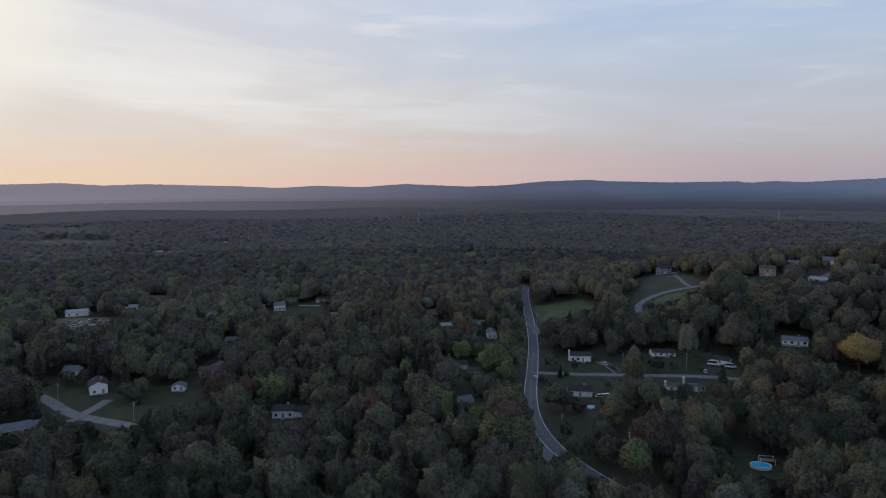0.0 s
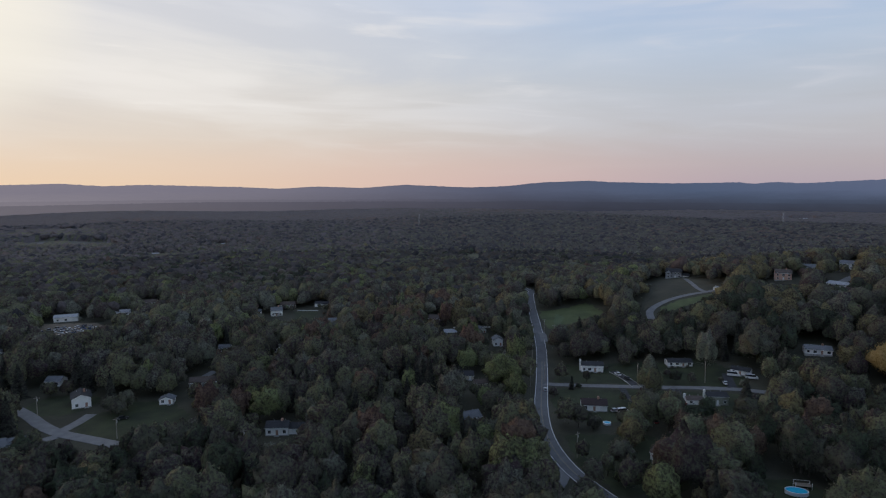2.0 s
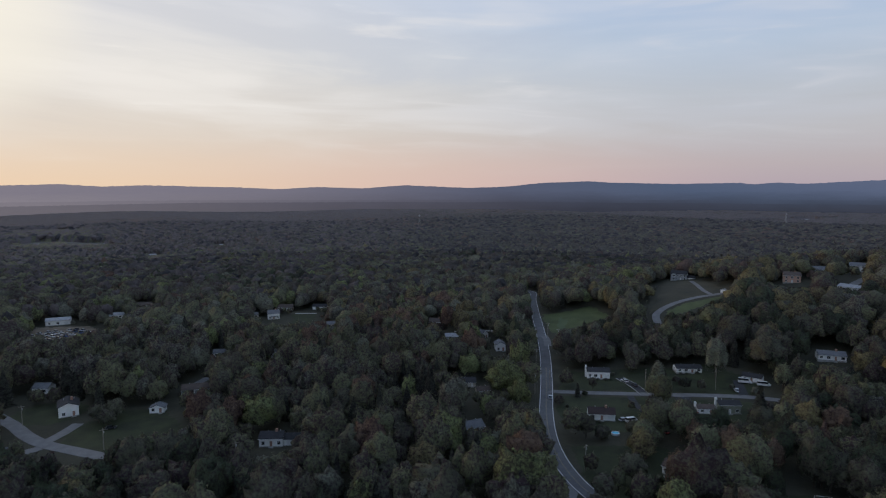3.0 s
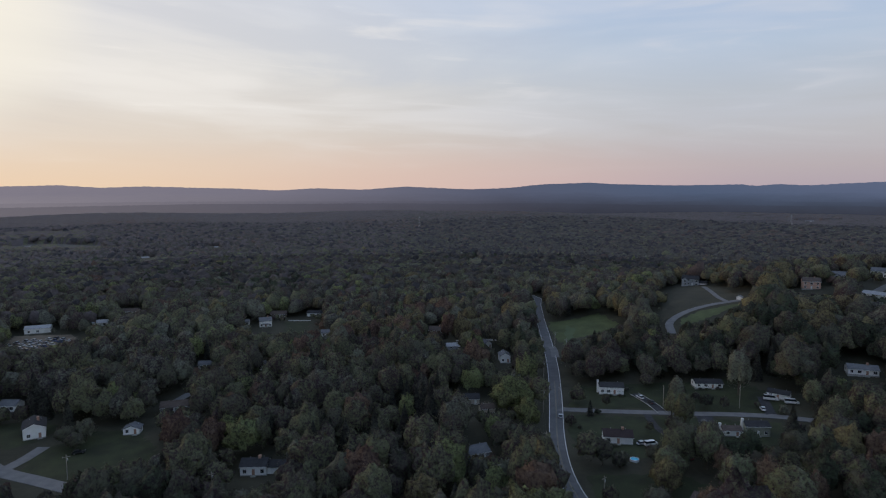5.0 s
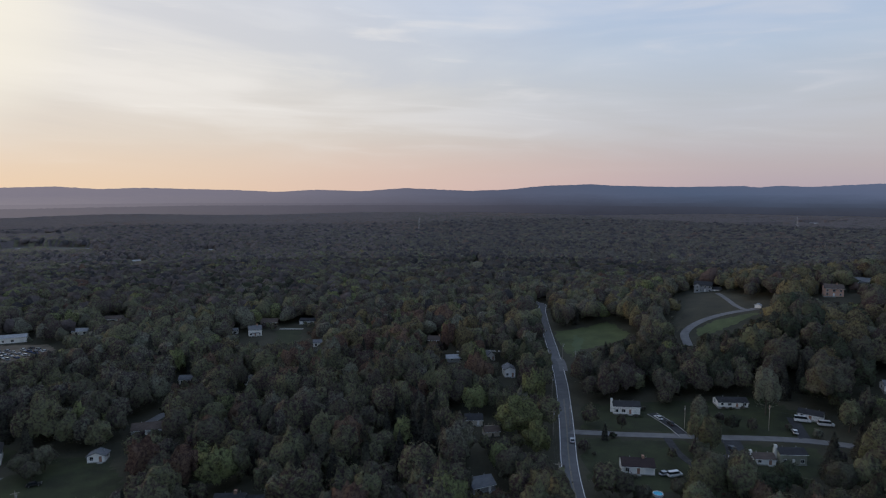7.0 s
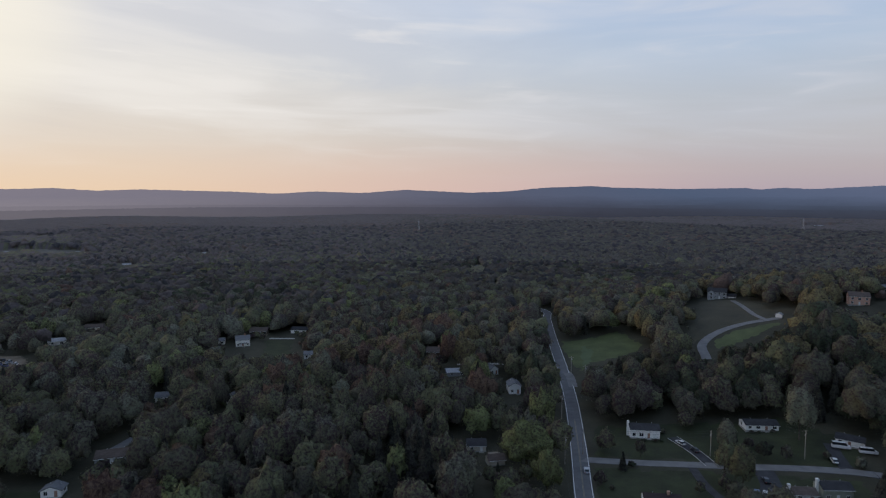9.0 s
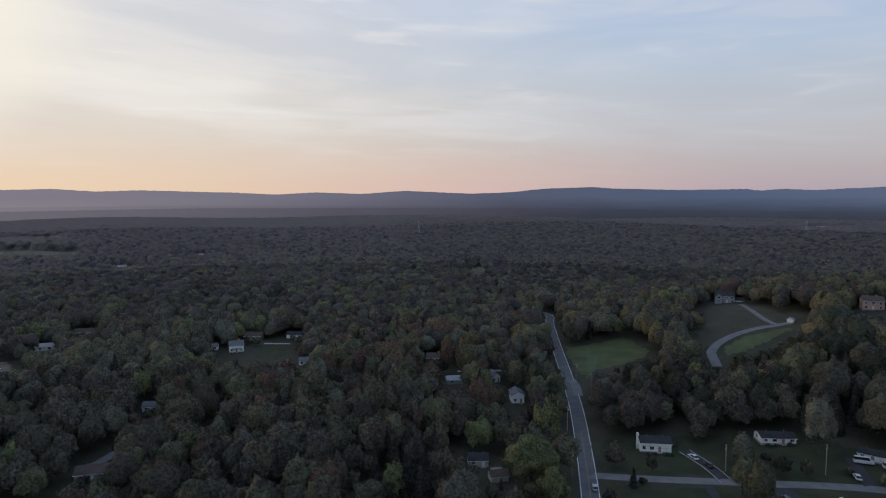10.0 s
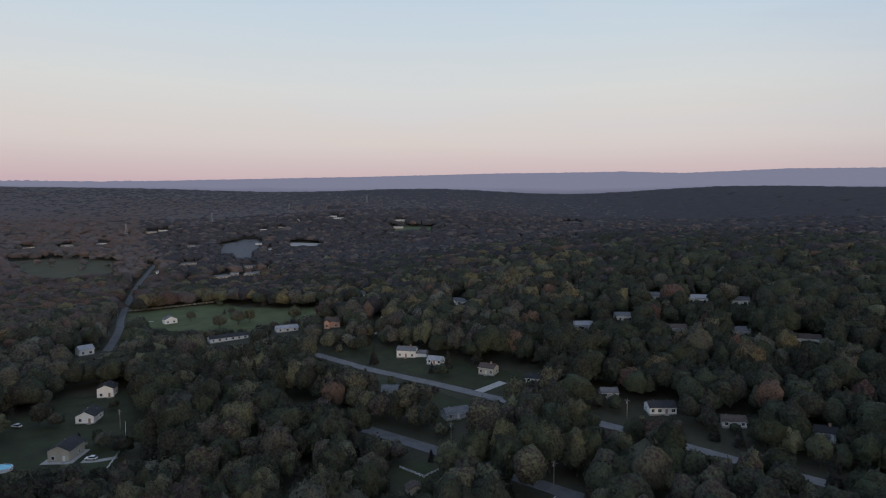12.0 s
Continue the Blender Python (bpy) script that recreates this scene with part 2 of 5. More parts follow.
ROOFS = {"charcoal": surface("shingle_charcoal", (0.020, 0.021, 0.024), (0.042, 0.042, 0.047), 0.5, 0.85, 0.5, 6.0, stretch=(1, 1, 3)),
         "grey": surface("shingle_grey", (0.10, 0.105, 0.115), (0.17, 0.175, 0.185), 0.5, 0.85, 0.5, 6.0, stretch=(1, 1, 3)),
         "brown": surface("shingle_brown", (0.060, 0.046, 0.040), (0.115, 0.090, 0.078), 0.5, 0.85, 0.5, 6.0, stretch=(1, 1, 3)),
         "maroon": surface("shingle_maroon", (0.026, 0.018, 0.019), (0.050, 0.034, 0.034), 0.5, 0.85, 0.5, 6.0, stretch=(1, 1, 3)),
         "pale": surface("sheet_roof_pale", (0.24, 0.25, 0.27), (0.36, 0.37, 0.39), 0.5, 0.6, 0.3, 6.0)}
WALLS = {"white": siding("siding_white", (0.90, 0.89, 0.87), (0.82, 0.81, 0.78)),
         "cream": siding("siding_cream", (0.62, 0.56, 0.45), (0.52, 0.46, 0.36)),
         "grey": siding("siding_grey", (0.36, 0.37, 0.38), (0.27, 0.28, 0.29)),
         "tan": siding("siding_tan", (0.54, 0.49, 0.40), (0.45, 0.40, 0.33)),
         "blue": siding("siding_blue", (0.40, 0.46, 0.54), (0.32, 0.37, 0.44)),
         "sage": siding("siding_sage", (0.33, 0.34, 0.27), (0.26, 0.27, 0.21)),
         "brick": surface("brick_salmon", (0.60, 0.36, 0.27), (0.72, 0.46, 0.35), 1.0, 0.85, 0.4, 9.0),
         "brown": siding("siding_brown", (0.16, 0.11, 0.08), (0.11, 0.08, 0.06))}
TRIM = surface("white_trim", (0.72, 0.72, 0.70), (0.82, 0.82, 0.80), 2.0, 0.5)
BRICK = surface("chimney_brick", (0.30, 0.17, 0.13), (0.42, 0.27, 0.20), 2.5, 0.9, 0.4, 12.0)
WOOD = surface("weathered_wood", (0.16, 0.13, 0.10), (0.28, 0.24, 0.19), 1.5, 0.85, 0.4, 12.0, stretch=(0.2, 1, 1))
POLE = surface("pole_wood", (0.24, 0.21, 0.18), (0.38, 0.34, 0.30), 1.5, 0.9, 0.4, 12.0, stretch=(1, 1, 0.2))
METAL = surface("galvanised_metal", (0.40, 0.41, 0.43), (0.55, 0.56, 0.58), 3.0, 0.45, 0.0, 20.0, 0.8)
WIRE = surface("wire_black", (0.03, 0.03, 0.03), (0.05, 0.05, 0.05), 3.0, 0.6)
RUBBER = surface("tyre_rubber", (0.02, 0.02, 0.02), (0.035, 0.035, 0.035), 3.0, 0.85)
POOLW = surface("pool_wall", (0.62, 0.65, 0.68), (0.75, 0.77, 0.79), 2.0, 0.5)


def glass_build(N):
    p = N.add("ShaderNodeBsdfPrincipled", {"Base Color": (0.02, 0.023, 0.027, 1), "Roughness": 0.06, "Specular IOR Level": 0.6})
    N.add("ShaderNodeOutputMaterial", {0: p.outputs[0]})


GLASS = material("window_glass", glass_build)


def water_build(N):
    co = N.add("ShaderNodeTexCoord").outputs["Object"]
    n = N.noise(co, 1.2, 3.0)
    col = N.mix(n, (0.02, 0.36, 0.55, 1), (0.05, 0.50, 0.68, 1))
    b = N.add("ShaderNodeBump", {"Height": n, "Strength": 0.15, "Distance": 0.05})
    p = N.add("ShaderNodeBsdfPrincipled", {"Base Color": col, "Roughness": 0.08, "Normal": b.outputs[0]})
    N.add("ShaderNodeOutputMaterial", {0: p.outputs[0]})


WATER = material("pool_water", water_build)


def car_paint(name, c):
    def build(N):
        co = N.add("ShaderNodeTexCoord").outputs["Object"]
        d = N.noise(co, 1.5, 4.0)
        col = N.mix(d, (*c, 1), (*[v * 0.8 + 0.01 for v in c], 1))
        p = N.add("ShaderNodeBsdfPrincipled", {"Base Color": col, "Roughness": 0.35, "Coat Weight": 0.6})
        N.add("ShaderNodeOutputMaterial", {0: p.outputs[0]})
    return material(name, build)


CARS = {"white": car_paint("car_white", (0.75, 0.75, 0.75)), "silver": car_paint("car_silver", (0.42, 0.43, 0.45)), "black": car_paint("car_black", (0.02, 0.02, 0.025)),
        "red": car_paint("car_red", (0.30, 0.03, 0.025)), "blue": car_paint("car_blue", (0.05, 0.09, 0.20))}


# ---- mesh helpers ----
def part(name, bm, mat, parent=None, label="", smooth=False):
    me = bpy.data.meshes.new(name)
    if smooth:
        for f in bm.faces:
            f.smooth = True
    bm.to_mesh(me)
    bm.free()
    for m in (mat if isinstance(mat, (list, tuple)) else [mat]):
        me.materials.append(m)
    ob = new(name, me)
    if parent is not None:
        ob.parent = parent
    if label:
        tagged(ob, label)
    return ob


def thing(name, m, label, category, group="", kind=""):
    ob = new(name)
    ob.empty_display_size = 0.5
    ob.matrix_world = m
    return tagged(ob, label, category, group, kind)


def box(bm, x0, y0, z0, x1, y1, z1, bevel=0.0):
    r = bmesh.ops.create_cube(bm, size=1, matrix=Matrix.Translation(((x0 + x1) / 2, (y0 + y1) / 2, (z0 + z1) / 2)) @ Matrix.Diagonal((x1 - x0, y1 - y0, z1 - z0, 1)))
    if bevel:
        es = list({e for v in r["verts"] for e in v.link_edges})
        bmesh.ops.bevel(bm, geom=es, offset=bevel, segments=1, affect="EDGES")
    return bm


def boxed(*a, **k):
    return box(bmesh.new(), *a, **k)


def prism(bm, outline, axis, a, b):
    """Extrude an outline (pairs) along axis from a to b. axis 'x': pairs are y, z; 'y': x, z; 'z': x, y."""
    put = {"x": lambda p, t: (t, p[0], p[1]), "y": lambda p, t: (p[0], t, p[1]), "z": lambda p, t: (p[0], p[1], t)}[axis]
    va = [bm.verts.new(put(p, a)) for p in outline]
    vb = [bm.verts.new(put(p, b)) for p in outline]
    n = len(outline)
    bm.faces.new(va)
    bm.faces.new(vb[::-1])
    for i in range(n):
        bm.faces.new((va[i], vb[i], vb[(i + 1) % n], va[(i + 1) % n]))
    bmesh.ops.recalc_face_normals(bm, faces=bm.faces[:])
    return bm


def tube(bm, p, q, r0, r1, n=8):
    p, q = Vector(p), Vector(q)
    d = q - p
    m = Matrix.Translation((p + q) / 2) @ d.to_track_quat("Z", "Y").to_matrix().to_4x4()
    bmesh.ops.create_cone(bm, cap_ends=True, segments=n, radius1=r0, radius2=r1, depth=d.length, matrix=m)
    return bm


def big_mesh(name, verts, tris, mats, index=None, smooth=True, normals=None):
    """One mesh from arrays of places and triangles."""
    me = bpy.data.meshes.new(name)
    verts, tris = np.asarray(verts, np.float32), np.asarray(tris, np.int32)
    me.vertices.add(len(verts))
    me.vertices.foreach_set("co", verts.ravel())
    me.loops.add(tris.size)
    me.loops.foreach_set("vertex_index", tris.ravel())
    me.polygons.add(len(tris))
    me.polygons.foreach_set("loop_start", np.arange(0, tris.size, 3, dtype=np.int32))
    me.polygons.foreach_set("use_smooth", np.full(len(tris), smooth))
    for m in mats:
        me.materials.append(m)
    if index is not None:
        me.polygons.foreach_set("material_index", np.asarray(index, np.int32))
    me.update(calc_edges=True)
    me.validate()
    if normals is not None:
        me.attributes.new("custom_normal", "FLOAT_VECTOR", "POINT").data.foreach_set("vector", np.asarray(normals, np.float32).ravel())
    return me


# ---- ground, far woods, ridges ----
def polar(name, cx, cy, radii, az0, az1, n, lift, mat, rough=0.0, wrap=False, seed=1):
    rng = np.random.default_rng(seed)
    a = np.radians(np.linspace(az0, az1, n, endpoint=not wrap))
    R, A = np.meshgrid(np.asarray(radii, float), a, indexing="ij")
    if rough:
        A = A + rng.uniform(-0.5, 0.5, A.shape) * (a[1] - a[0])
        R = R + rng.uniform(-0.4, 0.4, R.shape) * np.gradient(np.asarray(radii, float))[:, None]
    x, y = cx - np.sin(A) * R, cy + np.cos(A) * R
    z = land(x, y) + lift
    if rough:
        z = z + rng.uniform(-1, 1, z.shape) * rough + rng.normal(0, 1, z.shape) * rough * 0.3
    v = np.stack([x, y, z], -1).reshape(-1, 3)
    nr, na = R.shape
    i, j = np.meshgrid(np.arange(nr - 1), np.arange(na if wrap else na - 1), indexing="ij")
    j2 = (j + 1) % na
    q = [i * na + j, i * na + j2, (i + 1) * na + j2, (i + 1) * na + j]
    t = np.concatenate([np.stack([q[0], q[3], q[1]], -1).reshape(-1, 3), np.stack([q[1], q[3], q[2]], -1).reshape(-1, 3)])
    return new(name, big_mesh(name, v, t, mat if isinstance(mat, list) else [mat]))


radii = np.concatenate([[0.5], np.arange(10, 720, 9), np.geomspace(720, 4700, 60)])
ground = polar("ground", 50, 130, radii, -180, 180, 300, 0.0, FLOOR, wrap=True)
tagged(ground, "dark leaf-strewn woodland ground rising into low hills", "ground", kind="structure")

# far canopy: evening haze put into the leaf colours, greyer and paler
HAZED_LEAF = [foliage("far_canopy_green", (0.073, 0.066, 0.066), (0.182, 0.171, 0.153), grain=0.45), foliage("far_canopy_brown", (0.101, 0.078, 0.074), (0.230, 0.172, 0.153), grain=0.45),
           foliage("far_canopy_dark", (0.050, 0.048, 0.054), (0.115, 0.112, 0.120), grain=0.45), foliage("far_canopy_hazed", (0.113, 0.098, 0.100), (0.214, 0.187, 0.187), grain=0.45)]
rad = np.concatenate([np.arange(640, 2100, 17), np.geomspace(2100, 2750, 30)])
far_woods = polar("far_woods", 0, 100, rad, -178, 42, 800, 10.6, LEAF[:2] + HAZED_LEAF, rough=1.2)
_p = far_woods.data.polygons
_c = np.empty(len(_p) * 3, np.float32)
_p.foreach_get("center", _c)
_c = _c.reshape(-1, 3)
_m = np.sin(_c[:, 0] / 150 + 2 * np.sin(_c[:, 1] / 240)) + np.sin(_c[:, 1] / 180 + 0.01 * _c[:, 0]) + np.random.default_rng(3).normal(0, 0.8, len(_c))
_u = np.random.default_rng(5).uniform(0, 1, len(_c))
_az = np.degrees(np.arctan2(-_c[:, 0], _c[:, 1]))
_k = (_m > 1.0 - 0.8 * (_az < -75)).astype(np.int32)
_rr = np.hypot(_c[:, 0], _c[:, 1] - 100)
_near = _u * 0.999 > (_rr - 800) / 900
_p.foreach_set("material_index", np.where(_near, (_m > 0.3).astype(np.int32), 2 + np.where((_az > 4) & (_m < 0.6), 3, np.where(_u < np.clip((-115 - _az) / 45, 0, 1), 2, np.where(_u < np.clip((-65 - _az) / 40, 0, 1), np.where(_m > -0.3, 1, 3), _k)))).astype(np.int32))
# haze put into colour: northern canopy pales beyond 1600 m
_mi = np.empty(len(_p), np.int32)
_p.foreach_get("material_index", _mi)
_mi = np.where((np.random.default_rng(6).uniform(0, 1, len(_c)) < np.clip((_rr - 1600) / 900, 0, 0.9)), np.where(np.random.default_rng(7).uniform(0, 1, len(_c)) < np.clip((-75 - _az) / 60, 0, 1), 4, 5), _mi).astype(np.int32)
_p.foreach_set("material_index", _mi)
_v = far_woods.data.vertices
_q = np.empty(len(_v) * 3, np.float32)
_v.foreach_get("co", _q)
_q = _q.reshape(-1, 3)
_east = (np.degrees(np.arctan2(-_q[:, 0], _q[:, 1] - 100)) < -70) & (np.hypot(_q[:, 0], _q[:, 1] - 100) < 1650)
_q[:, 2] -= np.where(_east, 16.5, 0.0)          # open country to the south-east: only single trees there
_v.foreach_set("co", _q.ravel())
tagged(far_woods, "dense mixed woodland canopy stretching to the horizon at dusk", "woodland", kind="stuff")

RIDGE = [(60, 0.6), (36, 0.42), (32.2, 0.54), (29.3, 0.34), (26.4, 0.47), (18.6, 0.29), (15.3, 0.14), (11.7, 0.34), (7.6, 0.20), (3.6, 0.50), (-2.4, 0.24), (-6, 0.36), (-9.2, 0.69), (-13.5, 0.83),
         (-15.7, 0.68), (-21, 0.56), (-26, 0.62), (-27, 0.48), (-28.6, 0.62), (-31, 0.52), (-36, 0.78), (-39, 1.12), (-43, 1.02), (-52, 1.50), (-63, 1.61), (-67, 1.57), (-70.8, 1.28), (-73.6, 1.42),
         (-74.8, 1.90), (-79.6, 1.84), (-81.8, 1.26), (-92, 1.34), (-98, 1.28), (-110, 1.60), (-121, 1.97), (-129, 2.22), (-145, 2.64), (-157, 2.72), (-162, 2.52), (-170, 2.74), (-195, 2.3)]


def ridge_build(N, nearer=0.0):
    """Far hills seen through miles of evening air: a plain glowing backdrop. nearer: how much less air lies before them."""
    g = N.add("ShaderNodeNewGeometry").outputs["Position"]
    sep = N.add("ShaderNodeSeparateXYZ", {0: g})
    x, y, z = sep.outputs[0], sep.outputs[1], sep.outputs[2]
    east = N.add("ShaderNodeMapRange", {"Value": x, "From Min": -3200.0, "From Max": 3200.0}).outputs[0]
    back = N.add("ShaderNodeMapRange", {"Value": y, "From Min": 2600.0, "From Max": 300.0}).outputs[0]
    # evening haze is put into the emitted colours, by height and bearing
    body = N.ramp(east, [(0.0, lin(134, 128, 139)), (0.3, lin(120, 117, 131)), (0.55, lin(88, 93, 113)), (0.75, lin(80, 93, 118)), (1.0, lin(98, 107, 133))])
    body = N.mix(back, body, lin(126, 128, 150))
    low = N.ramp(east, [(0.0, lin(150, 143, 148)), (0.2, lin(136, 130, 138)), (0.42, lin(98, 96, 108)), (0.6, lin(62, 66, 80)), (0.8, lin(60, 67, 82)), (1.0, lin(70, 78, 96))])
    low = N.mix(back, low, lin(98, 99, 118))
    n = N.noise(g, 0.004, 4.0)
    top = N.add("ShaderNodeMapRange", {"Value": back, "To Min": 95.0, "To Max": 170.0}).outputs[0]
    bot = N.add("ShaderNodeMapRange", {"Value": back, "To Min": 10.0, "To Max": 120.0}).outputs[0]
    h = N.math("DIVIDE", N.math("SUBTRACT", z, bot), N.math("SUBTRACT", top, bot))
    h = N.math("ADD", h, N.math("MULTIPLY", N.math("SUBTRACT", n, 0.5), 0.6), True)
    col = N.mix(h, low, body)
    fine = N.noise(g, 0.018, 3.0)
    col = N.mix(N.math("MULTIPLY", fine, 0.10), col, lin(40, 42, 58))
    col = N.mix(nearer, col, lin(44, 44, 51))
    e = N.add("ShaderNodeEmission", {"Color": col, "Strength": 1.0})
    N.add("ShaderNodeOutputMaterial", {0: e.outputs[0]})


def ridges():
    rng = np.random.default_rng(8)
    az = np.arange(-195, 60.01, 0.2)
    tab = np.array(sorted(RIDGE))
    el = np.interp(az, tab[:, 0], tab[:, 1])
    k = np.array([1, 2, 3, 2, 1]) / 9
    el = np.convolve(np.pad(el, 2, mode="edge"), k, mode="valid") + rng.normal(0, 0.012, len(az))
    prof = [(0, 0.0), (0.5, 0.10), (3900, 0.37), (4350, 0.7), (4650, 0.93), (4780, 1.0), (4820, 0.9)]
    foot = np.interp(az, [-44, -30], [2690, 3560])          # the hills reach nearer in the south
    rows = []
    for r, f in prof:
        a = np.radians(az)
        r = foot + (3900 - foot) * r if r < 1 else r
        x, y = -np.sin(a) * r, 70 + np.cos(a) * r
        top = 100 + 4780 * np.tan(np.radians(el))
        base = land(x, y) + 9
        rows.append(np.stack([x, y, np.maximum(base * (1 - f) + top * f + (rng.normal(0, 2, len(az)) if 0 < f < 1 else 0), -50)], -1))
    v = np.concatenate(rows)
    n = len(az)
    i, j = np.meshgrid(np.arange(len(prof) - 1), np.arange(n - 1), indexing="ij")
    q = [i * n + j, i * n + j + 1, (i + 1) * n + j + 1, (i + 1) * n + j]
    t = np.concatenate([np.stack([q[0], q[1], q[2]], -1).reshape(-1, 3), np.stack([q[0], q[2], q[3]], -1).reshape(-1, 3)])
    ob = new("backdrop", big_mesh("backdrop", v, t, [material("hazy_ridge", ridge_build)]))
    tagged(ob, "long blue-grey hazy ridge along the horizon", "hills", kind="structure")


def low_hills(r, rise, swing, nearer, seed):
    """A long low line of wooded rises in front of the ridge."""
    rng = np.random.default_rng(seed)
    az = np.arange(-195, 60.01, 0.15)
    el = np.full(len(az), float(rise))
    for k in range(1, 9):
        el += swing * rng.uniform(0.3, 1.0) / k ** 0.7 * np.sin(np.radians(az) * (3.0 * k + rng.uniform(-1, 1)) + rng.uniform(0, 6.3))
    el += rng.normal(0, 0.012, len(az)) + 0.95 * np.clip((-75 - az) / 60, 0, 1)
    a = np.radians(az)
    rows = []
    for d, f in ((-120, 0.0), (0, 1.0), (90, 0.75), (240, 0.0)):
        x, y = -np.sin(a) * (r + d), 70 + np.cos(a) * (r + d)
        top = 100 + r * np.tan(np.radians(el))
        rows.append(np.stack([x, y, np.where(f > 0, top * f + (1 - f) * (top - 40), top - 60)], -1))
    n = len(az)
    i, j = np.meshgrid(np.arange(3), np.arange(n - 1), indexing="ij")
    q = [i * n + j, i * n + j + 1, (i + 1) * n + j + 1, (i + 1) * n + j]
    t = np.concatenate([np.stack([q[0], q[1], q[2]], -1).reshape(-1, 3), np.stack([q[0], q[2], q[3]], -1).reshape(-1, 3)])
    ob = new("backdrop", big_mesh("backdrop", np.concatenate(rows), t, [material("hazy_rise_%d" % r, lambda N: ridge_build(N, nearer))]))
    tagged(ob, "low wooded rises fading into evening haze", "hills", kind="structure")


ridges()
# glowing strips that layer the painted haze between ridge and woods
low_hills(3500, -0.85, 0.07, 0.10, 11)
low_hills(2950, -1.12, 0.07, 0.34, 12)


# ---- roads, drives, lawns ----
def along(line, step):
    """Smoothed points along a line."""
    p = [Vector((*q, 0)) for q in line]
    out = []
    for i in range(len(p) - 1):
        a, b, c, d = p[max(i - 1, 0)], p[i], p[i + 1], p[min(i + 2, len(p) - 1)]
        n = max(1, int((c - b).length / step))
        for k in range(n):
            t = k / n
            out.append(0.5 * ((2 * b) + (c - a) * t + (2 * a - 5 * b + 4 * c - d) * t * t + (3 * b - a - 3 * c + d) * t ** 3))
    out.append(p[-1])
    return out


def ribbon(bm, pts, o0, o1, lift, thick=0.0, dash=None):
    """A strip from offset o0 to o1 right of the line, laid on the land."""
    rows, run = [], 0.0
    for i, p in enumerate(pts):
        d = (pts[min(i + 1, len(pts) - 1)] - pts[max(i - 1, 0)]).normalized()
        s = Vector((d.y, -d.x, 0))
        row = []
        for o in (o0, o1):
            q = p + s * o
            row.append(bm.verts.new((q.x, q.y, max(hz(q.x, q.y), hz(p.x, p.y)) + lift)))
        if thick:
            for k, o in ((0, o0), (1, o1)):
                row.append(bm.verts.new(row[k].co - Vector((0, 0, thick))))
        rows.append(row)
    for i in range(len(rows) - 1):
        if dash and (i // dash) % 2:
            continue
        a, b = rows[i], rows[i + 1]
        bm.faces.new((a[0], a[1], b[1], b[0]))
        if thick:
            bm.faces.new((a[1], a[3], b[3], b[1]))
            bm.faces.new((a[2], a[0], b[0], b[2]))
    bmesh.ops.recalc_face_normals(bm, faces=bm.faces[:])
    return bm


MAIN = [(60, 660), (76, 634), (83, 606), (79.8, 584), (76.3, 562), (69.6, 503), (63.9, 440), (58.6, 390), (52, 346), (47.4, 318.5), (44, 299), (41.2, 278.5), (39.9, 261), (40.4, 245), (42.8, 230), (46.6, 218.2), (51.6, 206.4),
        (59.1, 192.7), (70.9, 169.1), (85, 126), (90, 56), (90, -4), (91, -40.5)]
SIDE = [(48, 325), (54, 324), (72, 321.5), (90, 319.5), (107, 317.2), (122, 315.6), (138, 312.6), (147, 309.6), (169, 300)]
HILL = [(139, 425), (141, 433), (144, 444), (152.5, 455), (166, 464.5), (180.7, 470), (195, 472), (203, 473)]
CUL = [(-228.5, 308.7), (-206, 294.5), (-187, 281), (-174, 270), (-161, 261.5), (-145.7, 255.5), (-129, 249), (-116, 244)]
LANE_E = [(300, -103.4), (287.4, -102.5), (246.2, -99.4), (196, -100.4), (150, -100.4), (97, -100.9), (46, -98.9), (16, -99.4), (-40, -97.4)]
LANE_S = [(60, -42.6), (91, -41.6), (126, -41.6), (162.8, -40.5), (201, -38.5), (241.2, -34.5)]
FARROAD = [(971.8, -324.7), (728.6, -186.7), (552.7, -95.3), (479.4, -60.8), (422.1, -29.4)]
ROADS = []


def road(line, width, mat, label, paint=""):
    pts = along(line, 4)
    ob = part("road", ribbon(bmesh.new(), pts, -width / 2, width / 2, 0.14, 0.3), mat)
    tagged(ob, label, "road", kind="structure")
    if "e" in paint:
        for s in (-1, 1):
            e = part("edge_line", ribbon(bmesh.new(), pts, s * (width / 2 - 0.35) - 0.11, s * (width / 2 - 0.35) + 0.11, 0.165), PAINT_W, ob, "worn white edge line")
    if "y" in paint:
        for s in (-0.16, 0.16):
            part("centre_line", ribbon(bmesh.new(), pts, s - 0.07, s + 0.07, 0.165), PAINT_Y, ob, "faded yellow centre line")
    ROADS.append((pts, width))
    return ob


